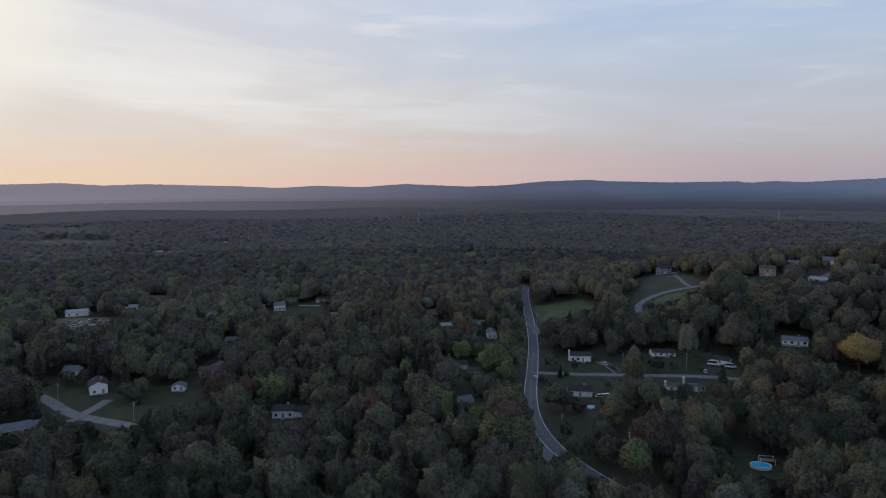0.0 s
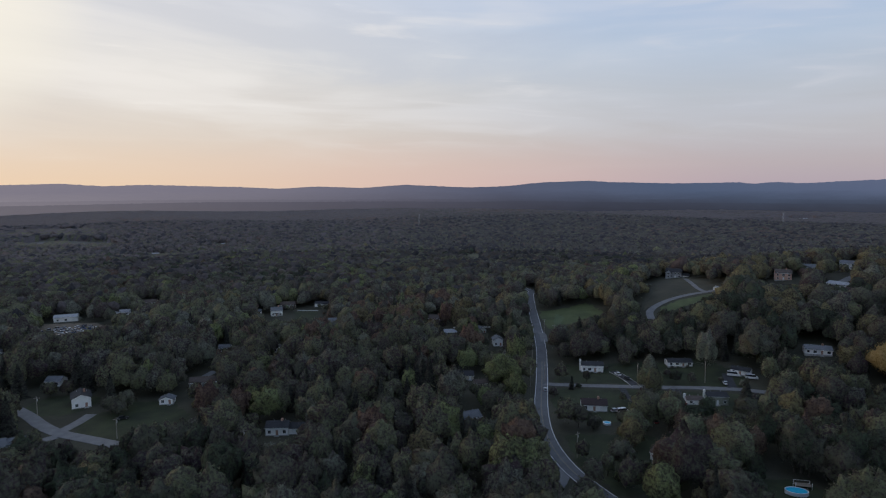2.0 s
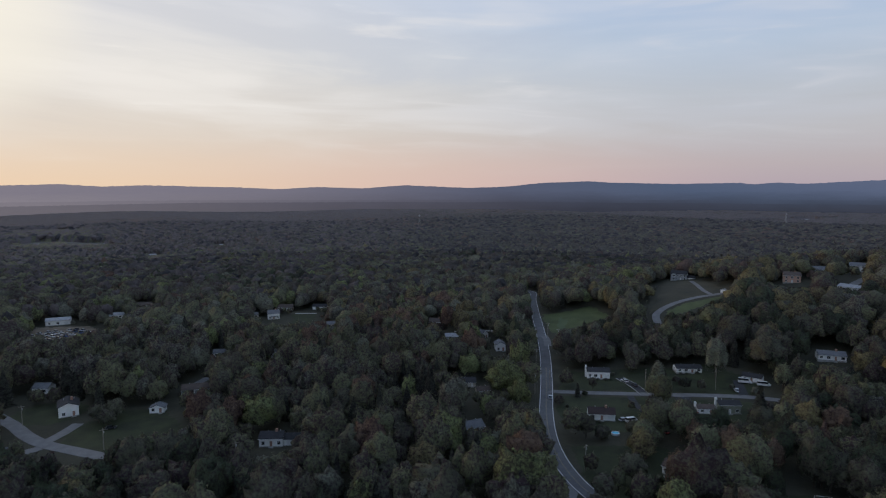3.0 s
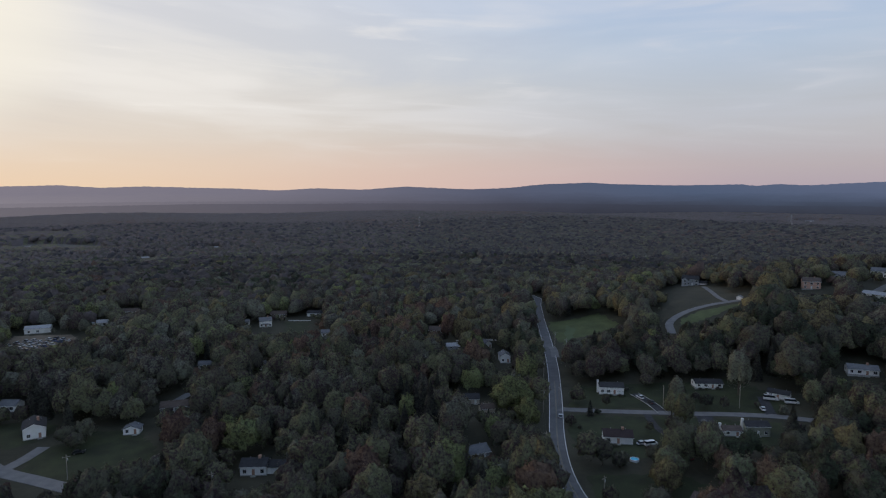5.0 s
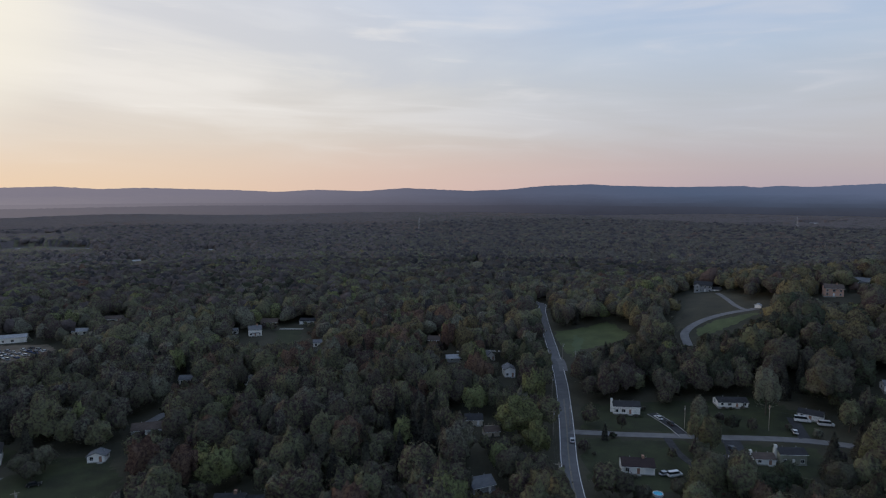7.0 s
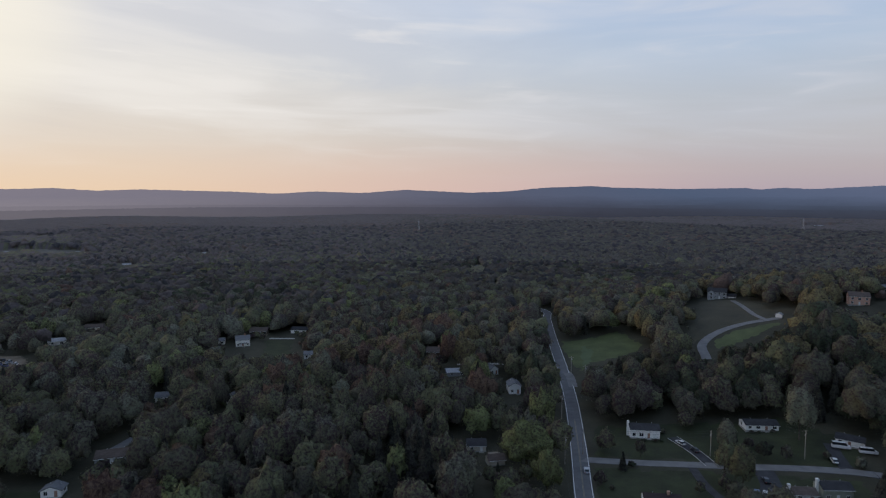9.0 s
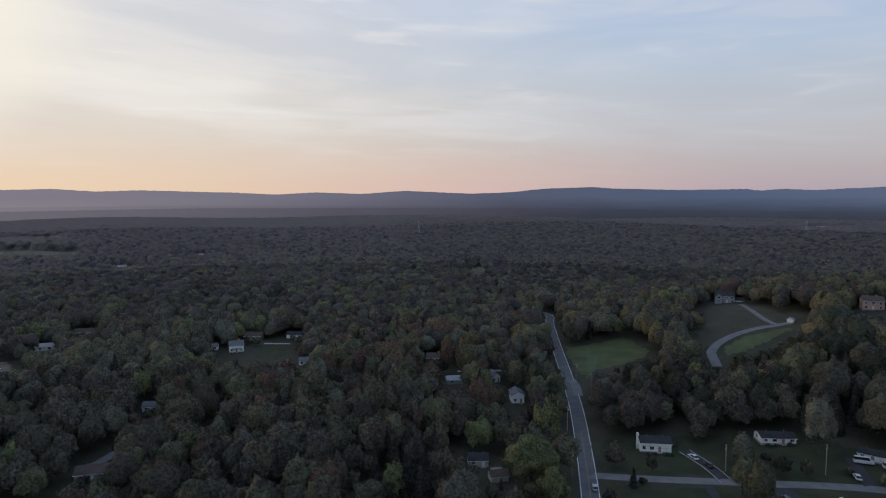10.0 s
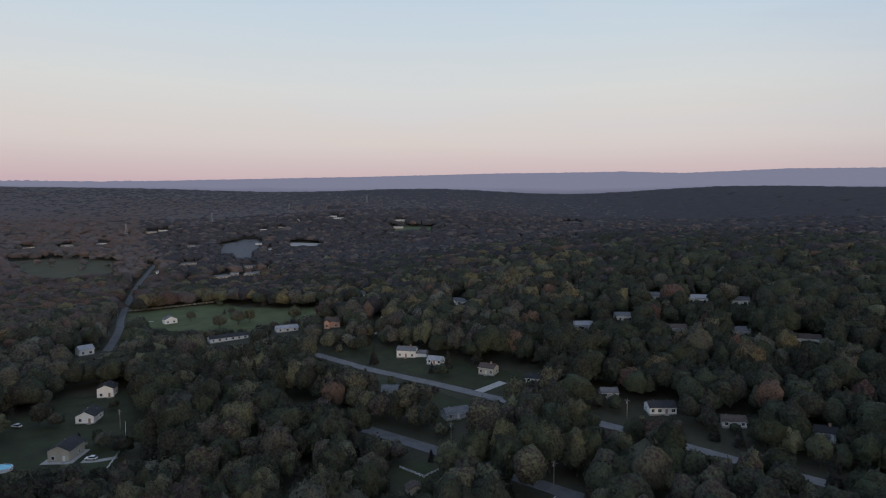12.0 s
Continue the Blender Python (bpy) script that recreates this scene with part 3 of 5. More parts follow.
road(MAIN, 6.6, ASPHALT, "grey two-lane asphalt road winding through the woods", "ey")
road(SIDE, 4.8, LANE, "pale grey unmarked side road between houses")
road(HILL, 5.0, LANE, "pale curving hillside road through the meadow")
HILL_E = [(262, 436), (270, 442), (294, 461), (318, 477), (340, 488)]
road(HILL_E, 6.0, LANE, "short pale stretch of hilltop road")
road(CUL, 5.8, LANE, "pale grey lane ending among trees and lawns")
road(LANE_E, 6.2, LANE, "pale straight residential lane between trees")
road(LANE_S, 7.0, ASPHALT, "grey asphalt road half hidden by trees", "y")
road(FARROAD, 5.6, ASPHALT, "broad straight road running into the distance")
DRIVES = [([(195, 471), (195.3, 486), (198, 500), (202, 518), (207, 541)], 3.4, LANE), ([(95.5, 318.5), (94.3, 330), (90.5, 344)], 4.6, BLACKTOP), ([(88, 319), (87, 302), (91, 284)], 3.2, BLACKTOP),
          ([(112.5, 316), (109, 303), (103, 293)], 7.0, BLACKTOP), ([(141, 311.5), (144, 322), (147.5, 333)], 4.6, BLACKTOP), ([(-162, 262.5), (-160.4, 272), (-160.2, 283)], 5.0, LANE), ([(-174, 243), (-168, 249), (-160, 258)], 5.0, LANE), ([(-252, 489), (-240, 477)], 5.0, CONCRETE),
          ([(-133, 330), (-131, 338), (-129, 350), (-127, 362)], 4.5, LANE), ([(273.8, 218.2), (295.5, 203.5), (317.2, 191.7), (344.8, 186.8)], 4.6, CONCRETE), ([(307.3, 157.3), (304.5, 142), (297.5, 128)], 5.0, CONCRETE)]
DRIVES += [([(173.9, -98.4), (171.9, -109.6), (169.8, -120.7)], 5.0, CONCRETE), ([(250, 49.5), (246, 45), (243.5, 39)], 2.6, CONCRETE), ([(41.4, 229), (37.4, 218.2), (32.5, 210.4)], 5.0, LANE),
          # first strip here stands in for a pale wall line above the farm lawn
          ([(-124, 519.5), (-106.5, 519.5)], 2.6, CONCRETE), ([(-112, 436), (-105, 447)], 4.0, CONCRETE), ([(42.4, 452.2), (19.7, 455.1), (4.9, 454.1)], 3.0, CONCRETE), ([(297.5, -156.2), (331.6, -196.8)], 4.0, CONCRETE),
          ([(508, -80), (499.3, -97)], 2.6, CONCRETE), ([(392, -199.1), (334.2, -178.9)], 3.5, CONCRETE), ([(63.5, 438), (65.3, 426), (63.5, 408)], 4.5, LANE)]
for line, w, m in DRIVES:
    ob = part("driveway", ribbon(bmesh.new(), along(line, 3), -w / 2, w / 2, 0.11, 0.25), m)
    tagged(ob, {"blacktop": "dark blacktop driveway beside a house", "concrete": "pale concrete driveway between lawns"}.get(m.name, "pale asphalt driveway"), "driveway", kind="structure")
    if line[0] == (95.5, 318.5):
        for k in (-1, 1):
            part("edging", ribbon(bmesh.new(), along(line, 3), k * w / 2 - 0.13, k * w / 2 + 0.13, 0.17, 0.2), CONCRETE, ob, "pale concrete edging")
    ROADS.append((along(line, 4), w))


def inside(poly, x, y):
    x, y = np.asarray(x, float), np.asarray(y, float)
    res = np.zeros(x.shape, bool)
    n = len(poly)
    for i in range(n):
        (x0, y0), (x1, y1) = poly[i], poly[(i + 1) % n]
        c = ((y0 > y) != (y1 > y)) & (x < (x1 - x0) * (y - y0) / (y1 - y0 + 1e-9) + x0)
        res ^= c
    return res


def disc(cx, cy, r, n=14):
    return [(cx + r * math.cos(i * math.tau / n), cy + r * math.sin(i * math.tau / n)) for i in range(n)]


CONCRETE_FIELD = surface("stubble_field", (0.075, 0.072, 0.066), (0.125, 0.120, 0.108), 0.02, 0.95, 0.4, 0.5)
OLIVEFIELD = surface("brush_field", (0.042, 0.042, 0.024), (0.074, 0.070, 0.038), 0.03, 0.95, 0.6, 0.4)
LAWNS = [("pasture", [(72, 428), (82, 444), (97.5, 446.9), (110, 451), (117, 462), (116, 482), (113, 501), (98.9, 496), (80, 494), (73, 498), (69, 460)], PASTURE, "green roadside pasture edged by woods"),
         ("mown_strip", [(75.6, 435.1), (82.1, 445.1), (88.9, 463.5), (84.9, 482.4), (81.5, 474.8), (76, 455)], CUT, "paler freshly mown strip of grass"),
         ("meadow", [(178, 538), (190, 556), (211, 546), (216, 523), (213, 498), (228, 494), (218, 470), (196, 468), (178, 471), (160, 463), (146, 452), (139, 440), (140, 452), (150, 470), (168, 505)], MEADOW, "dry brown hillside meadow below a house"),
         ("meadow", [(153, 450), (170, 461), (196, 466), (203, 462), (185, 452), (163, 438), (148, 436)], PASTURE, "yellow-green grass inside the road bend")]
LAWNS += [("lawn", [(53, 327), (74, 324), (147, 312.5), (160, 330), (144, 358), (61, 358)], GRASS, "dim green front yards along the side road"),
         ("lawn", [(50, 319.5), (89, 316), (142, 307), (138, 282), (60, 270), (46.5, 283)], GRASS, "dim green yards behind the ranch houses"),
         ("lawn", [(44.3, 259.5), (83.7, 261.5), (94.6, 228.1), (70.9, 204.5), (54.2, 208.4), (44.3, 235.9)], GRASS, "shaded lawn beside the road bend"),
         ("lawn", disc(112.3, 204.5, 17), GRASS, "shaded backyard lawn around a swimming pool"),
         ("lawn", [(-127, 518), (-106, 518), (-97, 474), (-116, 464)], GRASS, "open green lawn in front of a farmhouse")]
LAWNS += [("lawn", [(-163.5, 271.3), (-149.7, 300.8), (-128, 300), (-112.3, 280), (-112, 262), (-126, 247), (-152, 256)], GRASS, "open sloping lawn beside a lane"),
         ("lawn", disc(-181.2, 294.9, 17), GRASS, "front lawn of a white house"),
         ("yard", [(-304, 470), (-262, 474), (-246, 454), (-262, 421), (-288, 432)], SOIL, "bare gravel yard crowded with parked vehicles"),
         ("lawn", [(273.8, 250.7), (378.2, 232), (367.8, 144), (293.5, 120), (253.3, 124), (258.1, 202.5)], GRASS, "patchy lawns among a cluster of houses")]
LAWNS += [("lawn", [(235.2, 88), (297.5, 94), (337.7, 26), (323.6, -6), (259.3, 18), (233.2, 44)], GRASS, "dark green backyard lawns of three houses"),
         ("meadow", [(556, -100), (550, -137), (532, -183), (493, -175), (452, -191), (419, -202), (383, -197), (386, -175), (394, -159), (399, -136), (394, -118), (422, -97), (447, -75), (475, -71), (510, -80)], PASTURE, "green field of a farm behind a white fence")]
LAWNS += [("lawn", [(298, -108), (300, -136), (232, -139), (150, -139), (150, -106), (225, -104)], GRASS, "dim green front yards above the lane"),
          ("lawn", [(158, -94), (232, -93), (226, -68), (156, -64)], GRASS, "dim green yards below the lane")]
LAWNS += [("lawn", disc(143, -22, 11), GRASS, "small back garden with a low white fence")]
LAWNS += [("meadow", [(1240, -190), (1220, -285), (1099, -317), (925, -253), (800, -195), (770, -130), (850, -110)], OLIVEFIELD, "olive brush field by the far road"),
         ("car_park", [(1175, -567), (1206, -635), (1174, -657), (1040, -568), (885, -444), (906, -431), (1007, -483), (1030, -468)], ASPHALT, "grey half-empty car park among far buildings")]
LAWNS += [("field", [(1071, -966), (988, -1044), (951, -1000), (1016, -909)], CUT, "pale green field far beyond the woods")]
LAWNS += [("field", [(1070, -656), (996, -686), (970, -650), (1016, -615)], CONCRETE, "pale bare field far beyond the farm"),
         ("field", [(-770, 1085), (-600, 1055), (-590, 1140), (-760, 1175)], CONCRETE_FIELD, "pale stubble field far among the woods"),
         ("field", [(-970, 1360), (-815, 1350), (-805, 1430), (-975, 1445)], CONCRETE_FIELD, "pale stubble field far among the woods")]


def patch(name, poly, mat, label, cell=2.5, lift=0.06):
    P = np.array(poly)
    rng = np.random.default_rng(int(abs(P).sum()))
    cell = max(cell, float(np.ptp(P, axis=0).max()) / 90)
    gx = np.arange(P[:, 0].min() - cell, P[:, 0].max() + cell, cell)
    gy = np.arange(P[:, 1].min() - cell, P[:, 1].max() + cell, cell)
    X, Y = np.meshgrid(gx, gy, indexing="ij")
    X, Y = X + rng.uniform(-0.3, 0.3, X.shape) * cell, Y + rng.uniform(-0.3, 0.3, X.shape) * cell
    ok = inside(poly, X, Y)
    V = np.stack([X, Y, land(X, Y) + lift], -1).reshape(-1, 3)
    n = len(gy)
    i, j = np.meshgrid(np.arange(len(gx) - 1), np.arange(n - 1), indexing="ij")
    q = [(i * n + j).ravel(), ((i + 1) * n + j).ravel(), ((i + 1) * n + j + 1).ravel(), (i * n + j + 1).ravel()]
    o = ok.ravel()
    t = np.concatenate([np.stack([q[0], q[1], q[2]], -1)[o[q[0]] & o[q[1]] & o[q[2]]], np.stack([q[0], q[2], q[3]], -1)[o[q[0]] & o[q[2]] & o[q[3]]]])
    ob = new(name, big_mesh(name, V, t, [mat]))
    return tagged(ob, label, "grass" if mat in (GRASS, MEADOW, CUT) else "yard", kind="structure")


for i, (nm, poly, mat, lab) in enumerate(LAWNS):
    patch(nm, poly, mat, lab, lift=0.09 if nm == "mown_strip" else 0.05)


# ---- houses ----
def face_window(parent, cx, z0, w, h, front, y, axis="y", sign=-1):
    """A framed window on a wall plane at y (or x), with its pane as a sub-part."""
    t = 0.12
    bm = bmesh.new()

    def slab(a0, b0, a1, b1, d0, d1):
        lo, hi = min(y + sign * d0, y + sign * d1), max(y + sign * d0, y + sign * d1)
        if axis == "y":
            box(bm, a0, lo, b0, a1, hi, b1)
        else:
            box(bm, lo, a0, b0, hi, a1, b1)
    slab(cx - w / 2 - t, z0 - t, cx - w / 2, z0 + h + t, -0.02, 0.09)
    slab(cx + w / 2, z0 - t, cx + w / 2 + t, z0 + h + t, -0.02, 0.09)
    slab(cx - w / 2, z0 + h, cx + w / 2, z0 + h + t, -0.02, 0.09)
    slab(cx - w / 2, z0 - t, cx + w / 2, z0, -0.02, 0.12)
    slab(cx - 0.03, z0, cx + 0.03, z0 + h, -0.02, 0.06)
    win = part("window", bm, TRIM, parent)
    bm = bmesh.new()
    slab(cx - w / 2, z0, cx + w / 2, z0 + h, -0.02, 0.03)
    part("pane", bm, GLASS, win, "dark reflective pane")
    return win


def block(parent, cx, cy, w, d, h, rise, wall, roof, axis="x", over=0.5, base=-1.2):
    """Walls and gable roof over a rectangle. axis: the way the ridge runs."""
    x0, x1, y0, y1 = cx - w / 2, cx + w / 2, cy - d / 2, cy + d / 2
    if axis == "x":
        part("wall", prism(bmesh.new(), [(y0, base), (y0, h), (cy, h + rise), (y1, h), (y1, base)], "x", x0, x1), wall, parent)
        s, a, b = rise / (d / 2), x0 - over * 0.6, x1 + over * 0.6
        for k in (-1, 1):
            e = cy + k * (d / 2 + over)
            ez = h - s * over
            part("roof", prism(bmesh.new(), [(e, ez + 0.02), (cy, h + rise + 0.02), (cy, h + rise + 0.24), (e, ez + 0.2)], "x", a, b), roof, parent)
    else:
        part("wall", prism(bmesh.new(), [(x0, base), (x0, h), (cx, h + rise), (x1, h), (x1, base)], "y", y0, y1), wall, parent)
        s, a, b = rise / (w / 2), y0 - over * 0.6, y1 + over * 0.6
        for k in (-1, 1):
            e = cx + k * (w / 2 + over)
            ez = h - s * over
            part("roof", prism(bmesh.new(), [(e, ez + 0.02), (cx, h + rise + 0.02), (cx, h + rise + 0.24), (e, ez + 0.2)], "y", a, b), roof, parent)


def house(x, y, rot, w, d, h, rise, wall, roof, opts, label):
    """A timber house with its front towards local -y."""
    z, w, d, h, rise = hz(x, y), w * 0.88, d * 0.88, h * 0.9, rise * 0.85
    t = thing("house", pose(x, y, z, 0, 0, rot), label, "house", "houses in the woods")
    W, R = WALLS[wall], ROOFS[roof]
    block(t, 0, 0, w, d, h, rise, W, R, "y" if "G" in opts else "x")
    part("foundation", boxed(-w / 2 - 0.08, -d / 2 - 0.08, -1.6, w / 2 + 0.08, d / 2 + 0.08, 0.35), CONCRETE, t, "grey concrete foundation")
    tall = h > 4.2
    rowsz = [0.95, 3.55] if tall else [1.05]
    far = "f" in opts
    n = max(2, int(w / (4.2 if far else 2.9)))
    door = n // 2
    for zi, z0 in enumerate(rowsz):
        if z0 + 1.3 > h:
            continue
        for k in range(n):
            cx = -w / 2 + (k + 0.5) * w / n
            if zi == 0 and k == door and not far:
                part("door", boxed(cx - 0.5, -d / 2 - 0.08, 0.35, cx + 0.5, -d / 2 + 0.05, 2.4, 0.02), BRICK if wall == "white" else TRIM, t, "panelled front door")
                part("step", boxed(cx - 0.9, -d / 2 - 1.1, -0.6, cx + 0.9, -d / 2 - 0.09, 0.32, 0.03), CONCRETE, t, "concrete door step")
                continue
            if zi == 0 and "g" in opts and k == n - 1:
                part("garage_door", boxed(cx - 1.25, -d / 2 - 0.06, 0.0, cx + 1.25, -d / 2 + 0.05, 2.3, 0.02), TRIM, t, "white panelled garage door")
                continue
            face_window(t, cx, z0, 1.5 if k % 2 else 1.1, 1.3, True, -d / 2)
        if not far:
            for s in (-1, 1):
                face_window(t, 0.12 * d, z0, 1.1, 1.2, False, s * w / 2, "x", s)
    if "c" in opts:
        cxp = -w / 2 - 0.45 if "e" in opts else w * 0.18
        part("chimney", boxed(cxp - 0.45, -0.5, -1.0 if "e" in opts else h, cxp + 0.45, 0.5, h + rise + 1.1, 0.04), TRIM if "e" in opts else BRICK, t, "chimney above the roof")
    part("gutter", boxed(-w / 2 - 0.3, -d / 2 - 0.62, h - rise / (d / 2) * 0.5 - 0.06, w / 2 + 0.3, -d / 2 - 0.5, h - rise / (d / 2) * 0.5 + 0.08), TRIM, t) if "G" not in opts else None
    if "w" in opts:
        ww = w * 0.34
        block(t, -w * 0.28, -d / 2 - 1.2, ww, 3.4, h * 0.98, ww * 0.36, W, R, "y", 0.4)
        for z0 in rowsz:
            if z0 + 1.3 < h:
                face_window(t, -w * 0.28, z0, 1.5, 1.3, True, -d / 2 - 2.9)
    if "b" in opts:
        block(t, w * 0.5 + 3.2, 0.6, 6.4, d * 0.8, 2.7, 1.3, W, R, "x", 0.4)
        part("garage_door", boxed(w * 0.5 + 1.2, 0.6 - d * 0.4 - 0.06, 0, w * 0.5 + 5.2, 0.6 - d * 0.4 + 0.05, 2.2, 0.02), TRIM, t, "white double garage door")
    if "t" in opts:
        part("terrace", boxed(-w / 2 - 1.8, -d / 2 - 2.2, -0.8, w / 2 + 1.8, d / 2 + 0.8, 0.14, 0.03), CONCRETE, t, "pale concrete terrace round the house")
    if "p" in opts:
        part("porch_roof", boxed(-w * 0.3, -d / 2 - 2.2, 2.5, w * 0.3, -d / 2 - 0.02, 2.68, 0.03), R, t, "shallow porch roof")
        for k in range(4):
            px = -w * 0.28 + k * w * 0.56 / 3
            part("porch_post", boxed(px - 0.07, -d / 2 - 2.1, -0.4, px + 0.07, -d / 2 - 1.96, 2.5), TRIM, t, "white porch post")
    if "k" in opts:
        part("deck", boxed(-w * 0.2, d / 2 + 0.05, 1.6, w * 0.45, d / 2 + 3.4, 1.8), WOOD, t, "weathered timber deck")
        for k in range(3):
            px = -w * 0.18 + k * w * 0.3
            part("deck_post", boxed(px - 0.08, d / 2 + 3.1, -1, px + 0.08, d / 2 + 3.26, 2.7), WOOD, t)
    for k in (0.3, -0.22):
        part("roof_vent", tube(bmesh.new(), (k * w, 0.22 * d, h + rise * 0.4), (k * w, 0.22 * d, h + rise * 0.56 + 0.75), 0.09, 0.09, 6), METAL, t) if not far else None
    HOUSES.append((x, y, z, w, d, h, rot, "o" in opts))
    return t


HOUSES = []
C0, C1 = (0.0, 3.0), (-3.0, 125.0)      # stretch of the flight, for headings only


def facing(x, y, turn=0.0, c=(-2.0, 138.0)):
    return math.degrees(math.atan2(c[1] - y, c[0] - x)) + 90 + turn


# front, seen all through the flight
house(79.5, 346.8, -7, 13.2, 8.0, 4.2, 1.5, "white", "charcoal", "cego", "white raised-ranch house with dark roof above the side road")
house(128.3, 349.5, -3, 15.0, 7.6, 2.8, 1.4, "white", "charcoal", "o", "low white ranch house with dark roof on a lawn")
house(66.4, 289, -8, 12.8, 7.8, 3.4, 2.0, "white", "maroon", "cgo", "low white ranch house with dark maroon gable roof")
house(124.7, 295, -3, 10.8, 7.0, 4.7, 1.3, "sage", "charcoal", "ceo", "sage split-level house with two window rows")
house(114.6, 295, -5, 8.6, 6.2, 2.8, 1.2, "white", "brown", "ceo", "small white wing house beside the split-level")
house(154.5, 331.5, -38, 10.5, 6.4, 2.9, 1.4, "white", "charcoal", "go", "small white house with sheds among trees")
house(204.5, 348.5, -20, 15.0, 7.8, 3.3, 1.9, "white", "grey", "co", "long white ranch house at the wood's edge")
house(32.5, 404, 4, 6.6, 9.5, 4.6, 1.9, "white", "grey", "Go", "narrow white gabled house among roadside trees")
house(9.8, 334.7, 2, 8.4, 6.6, 2.9, 1.8, "tan", "charcoal", "", "grey-tan cottage hidden by conifers")
house(16.3, 321.9, 12, 7.0, 5.4, 2.6, 1.4, "tan", "brown", "k", "small outbuilding with timber deck")
house(-70.6, 262, 3, 10.4, 7.4, 4.0, 1.8, "white", "charcoal", "cbo", "white house with dark roof and attached garage in woods")
house(-172.0, 295.5, 32, 8.8, 12.5, 5.2, 2.0, "white", "charcoal", "Gco", "white two-storey house on a lane lawn")
house(79.5, 235, -48, 9.5, 7.0, 3.6, 1.8, "white", "brown", "cp", "white house half hidden by autumn trees")
house(8.9, 275.2, 24, 9.5, 8.0, 3.0, 2.0, "grey", "grey", "", "grey-roofed house deep among conifers")
house(-136, 499.5, 20, 10, 7.0, 5.2, 2.6, "white", "grey", "cpo", "white two-storey farmhouse by a lawn")
house(-135, 532.5, 6, 14, 8, 3.4, 2.4, "brown", "brown", "", "brown-roofed house behind the farmhouse")
house(-106.6, 537.5, -4, 14, 7, 3.2, 1.8, "white", "charcoal", "f", "low white house beyond the lawn")
house(-85, 469, 10, 7.6, 6, 3.2, 1.8, "white", "grey", "f", "small white cottage by tall trees")
house(3.9, 433.5, 8, 13, 7, 2.8, 1.5, "grey", "pale", "f", "low grey building with pale roof")
house(23.6, 435.5, 30, 6, 7, 3.6, 2.2, "white", "grey", "G", "small white gabled house in the woods")
house(-7.9, 475.8, -6, 12, 8, 3.4, 2.4, "brown", "brown", "c", "dark brown-roofed house in the woods")
house(-132.5, 297.5, 10, 7.0, 5.5, 2.8, 1.5, "white", "grey", "G", "small white gabled shed on a lawn")
house(-177.5, 242.5, 30, 15, 9, 3.2, 2.0, "grey", "grey", "b", "grey house with broad grey roof near the lane")
house(-138.5, 391, 10, 8, 6, 3.0, 1.8, "white", "grey", "f", "small white house among dense trees")
house(-104.6, 388.5, 0, 6, 5, 3.4, 1.8, "white", "grey", "Gf", "white gable end showing through trees")
house(-126.5, 323.5, 16, 13, 8, 3.2, 2.0, "grey", "brown", "b", "brown-roofed house with driveway in woods")
house(-260, 502, 20, 12, 7, 3.2, 1.8, "white", "pale", "f", "low pale-roofed house among trees")
house(-260, 545.6, 10, 15, 8, 3.2, 2.0, "white", "brown", "f", "long low house with brown roof")
house(-292, 479.5, 24, 18, 9, 4.2, 1.6, "white", "pale", "fg", "long white workshop beside a yard of vehicles")
house(-152.5, 503.5, 12, 7, 5.5, 3.0, 1.8, "white", "grey", "f", "small pale outbuilding behind the farmhouse")
house(-269, 375.5, 30, 9, 6, 4.0, 1.8, "white", "grey", "Gf", "small white gabled house in dense woods")
house(-201.9, 324.4, 0, 9, 7, 3.4, 2.0, "white", "grey", "f", "white house partly hidden by trees")
house(44.3, 936.8, 0, 14, 8, 4.0, 2.0, "grey", "grey", "f", "grey house far off in the woods")
# the hill
house(205, 561.5, -28, 15, 9.5, 6.0, 3.0, "grey", "charcoal", "wbo", "large grey two-storey house with gables on the hill")
house(262, 488.5, -24, 13, 10, 6.4, 2.6, "brick", "brown", "co", "salmon brick two-storey house on the hilltop")
house(292, 503, -20, 14, 9, 5.6, 2.6, "grey", "grey", "wf", "grey gabled house beside the brick house")
house(320, 500, -30, 13, 9, 5.6, 2.4, "white", "grey", "f", "white two-storey house on the hill")
house(204, 474, -40, 4.0, 3.2, 2.4, 1.0, "white", "pale", "G", "small white shed by the hillside road")
house(316, 428, facing(316, 428, 6), 15, 9, 5.8, 2.2, "white", "brown", "c", "white two-storey house above the trees on the hill")
house(276, 441.5, facing(276, 441.5, -20), 16, 8, 3.0, 1.6, "white", "pale", "gf", "long pale-roofed garage on the hill")
for hx, hy, hw in ((477, 426, 14), (484, 469, 14), (395, 420, 15), (465, 365, 15)):
    house(hx, hy, facing(hx, hy, 12), hw, 9, 5.2, 2.2, "white", "grey", "f", "white house high on the wooded hill")
# east and south, seen as the camera turns
house(283.7, 310.6, facing(279.4, 305.3, 18), 13, 8, 3.4, 2.0, "white", "pale", "f", "white house beside golden trees")
house(311.3, 244.8, facing(311.3, 244.8, -8), 16, 8, 3.2, 1.8, "grey", "pale", "", "long low house with pale roof")
house(335.9, 223.1, facing(330.9, 219.3, 20), 13, 9, 5.0, 2.2, "white", "pale", "c", "white two-storey house with pale roof by a drive")
house(371.3, 213.3, facing(365.7, 209.7, 0), 11, 8, 4.6, 2.2, "cream", "grey", "f", "cream house behind the cluster")
house(346.7, 173, facing(346.7, 173, -10), 13, 8, 3.2, 1.8, "grey", "pale", "f", "low house with pale grey roof")
house(268.9, 198.6, facing(264.9, 195.2, 5), 8, 6, 2.8, 1.6, "cream", "brown", "g", "small cream garage on a lawn")
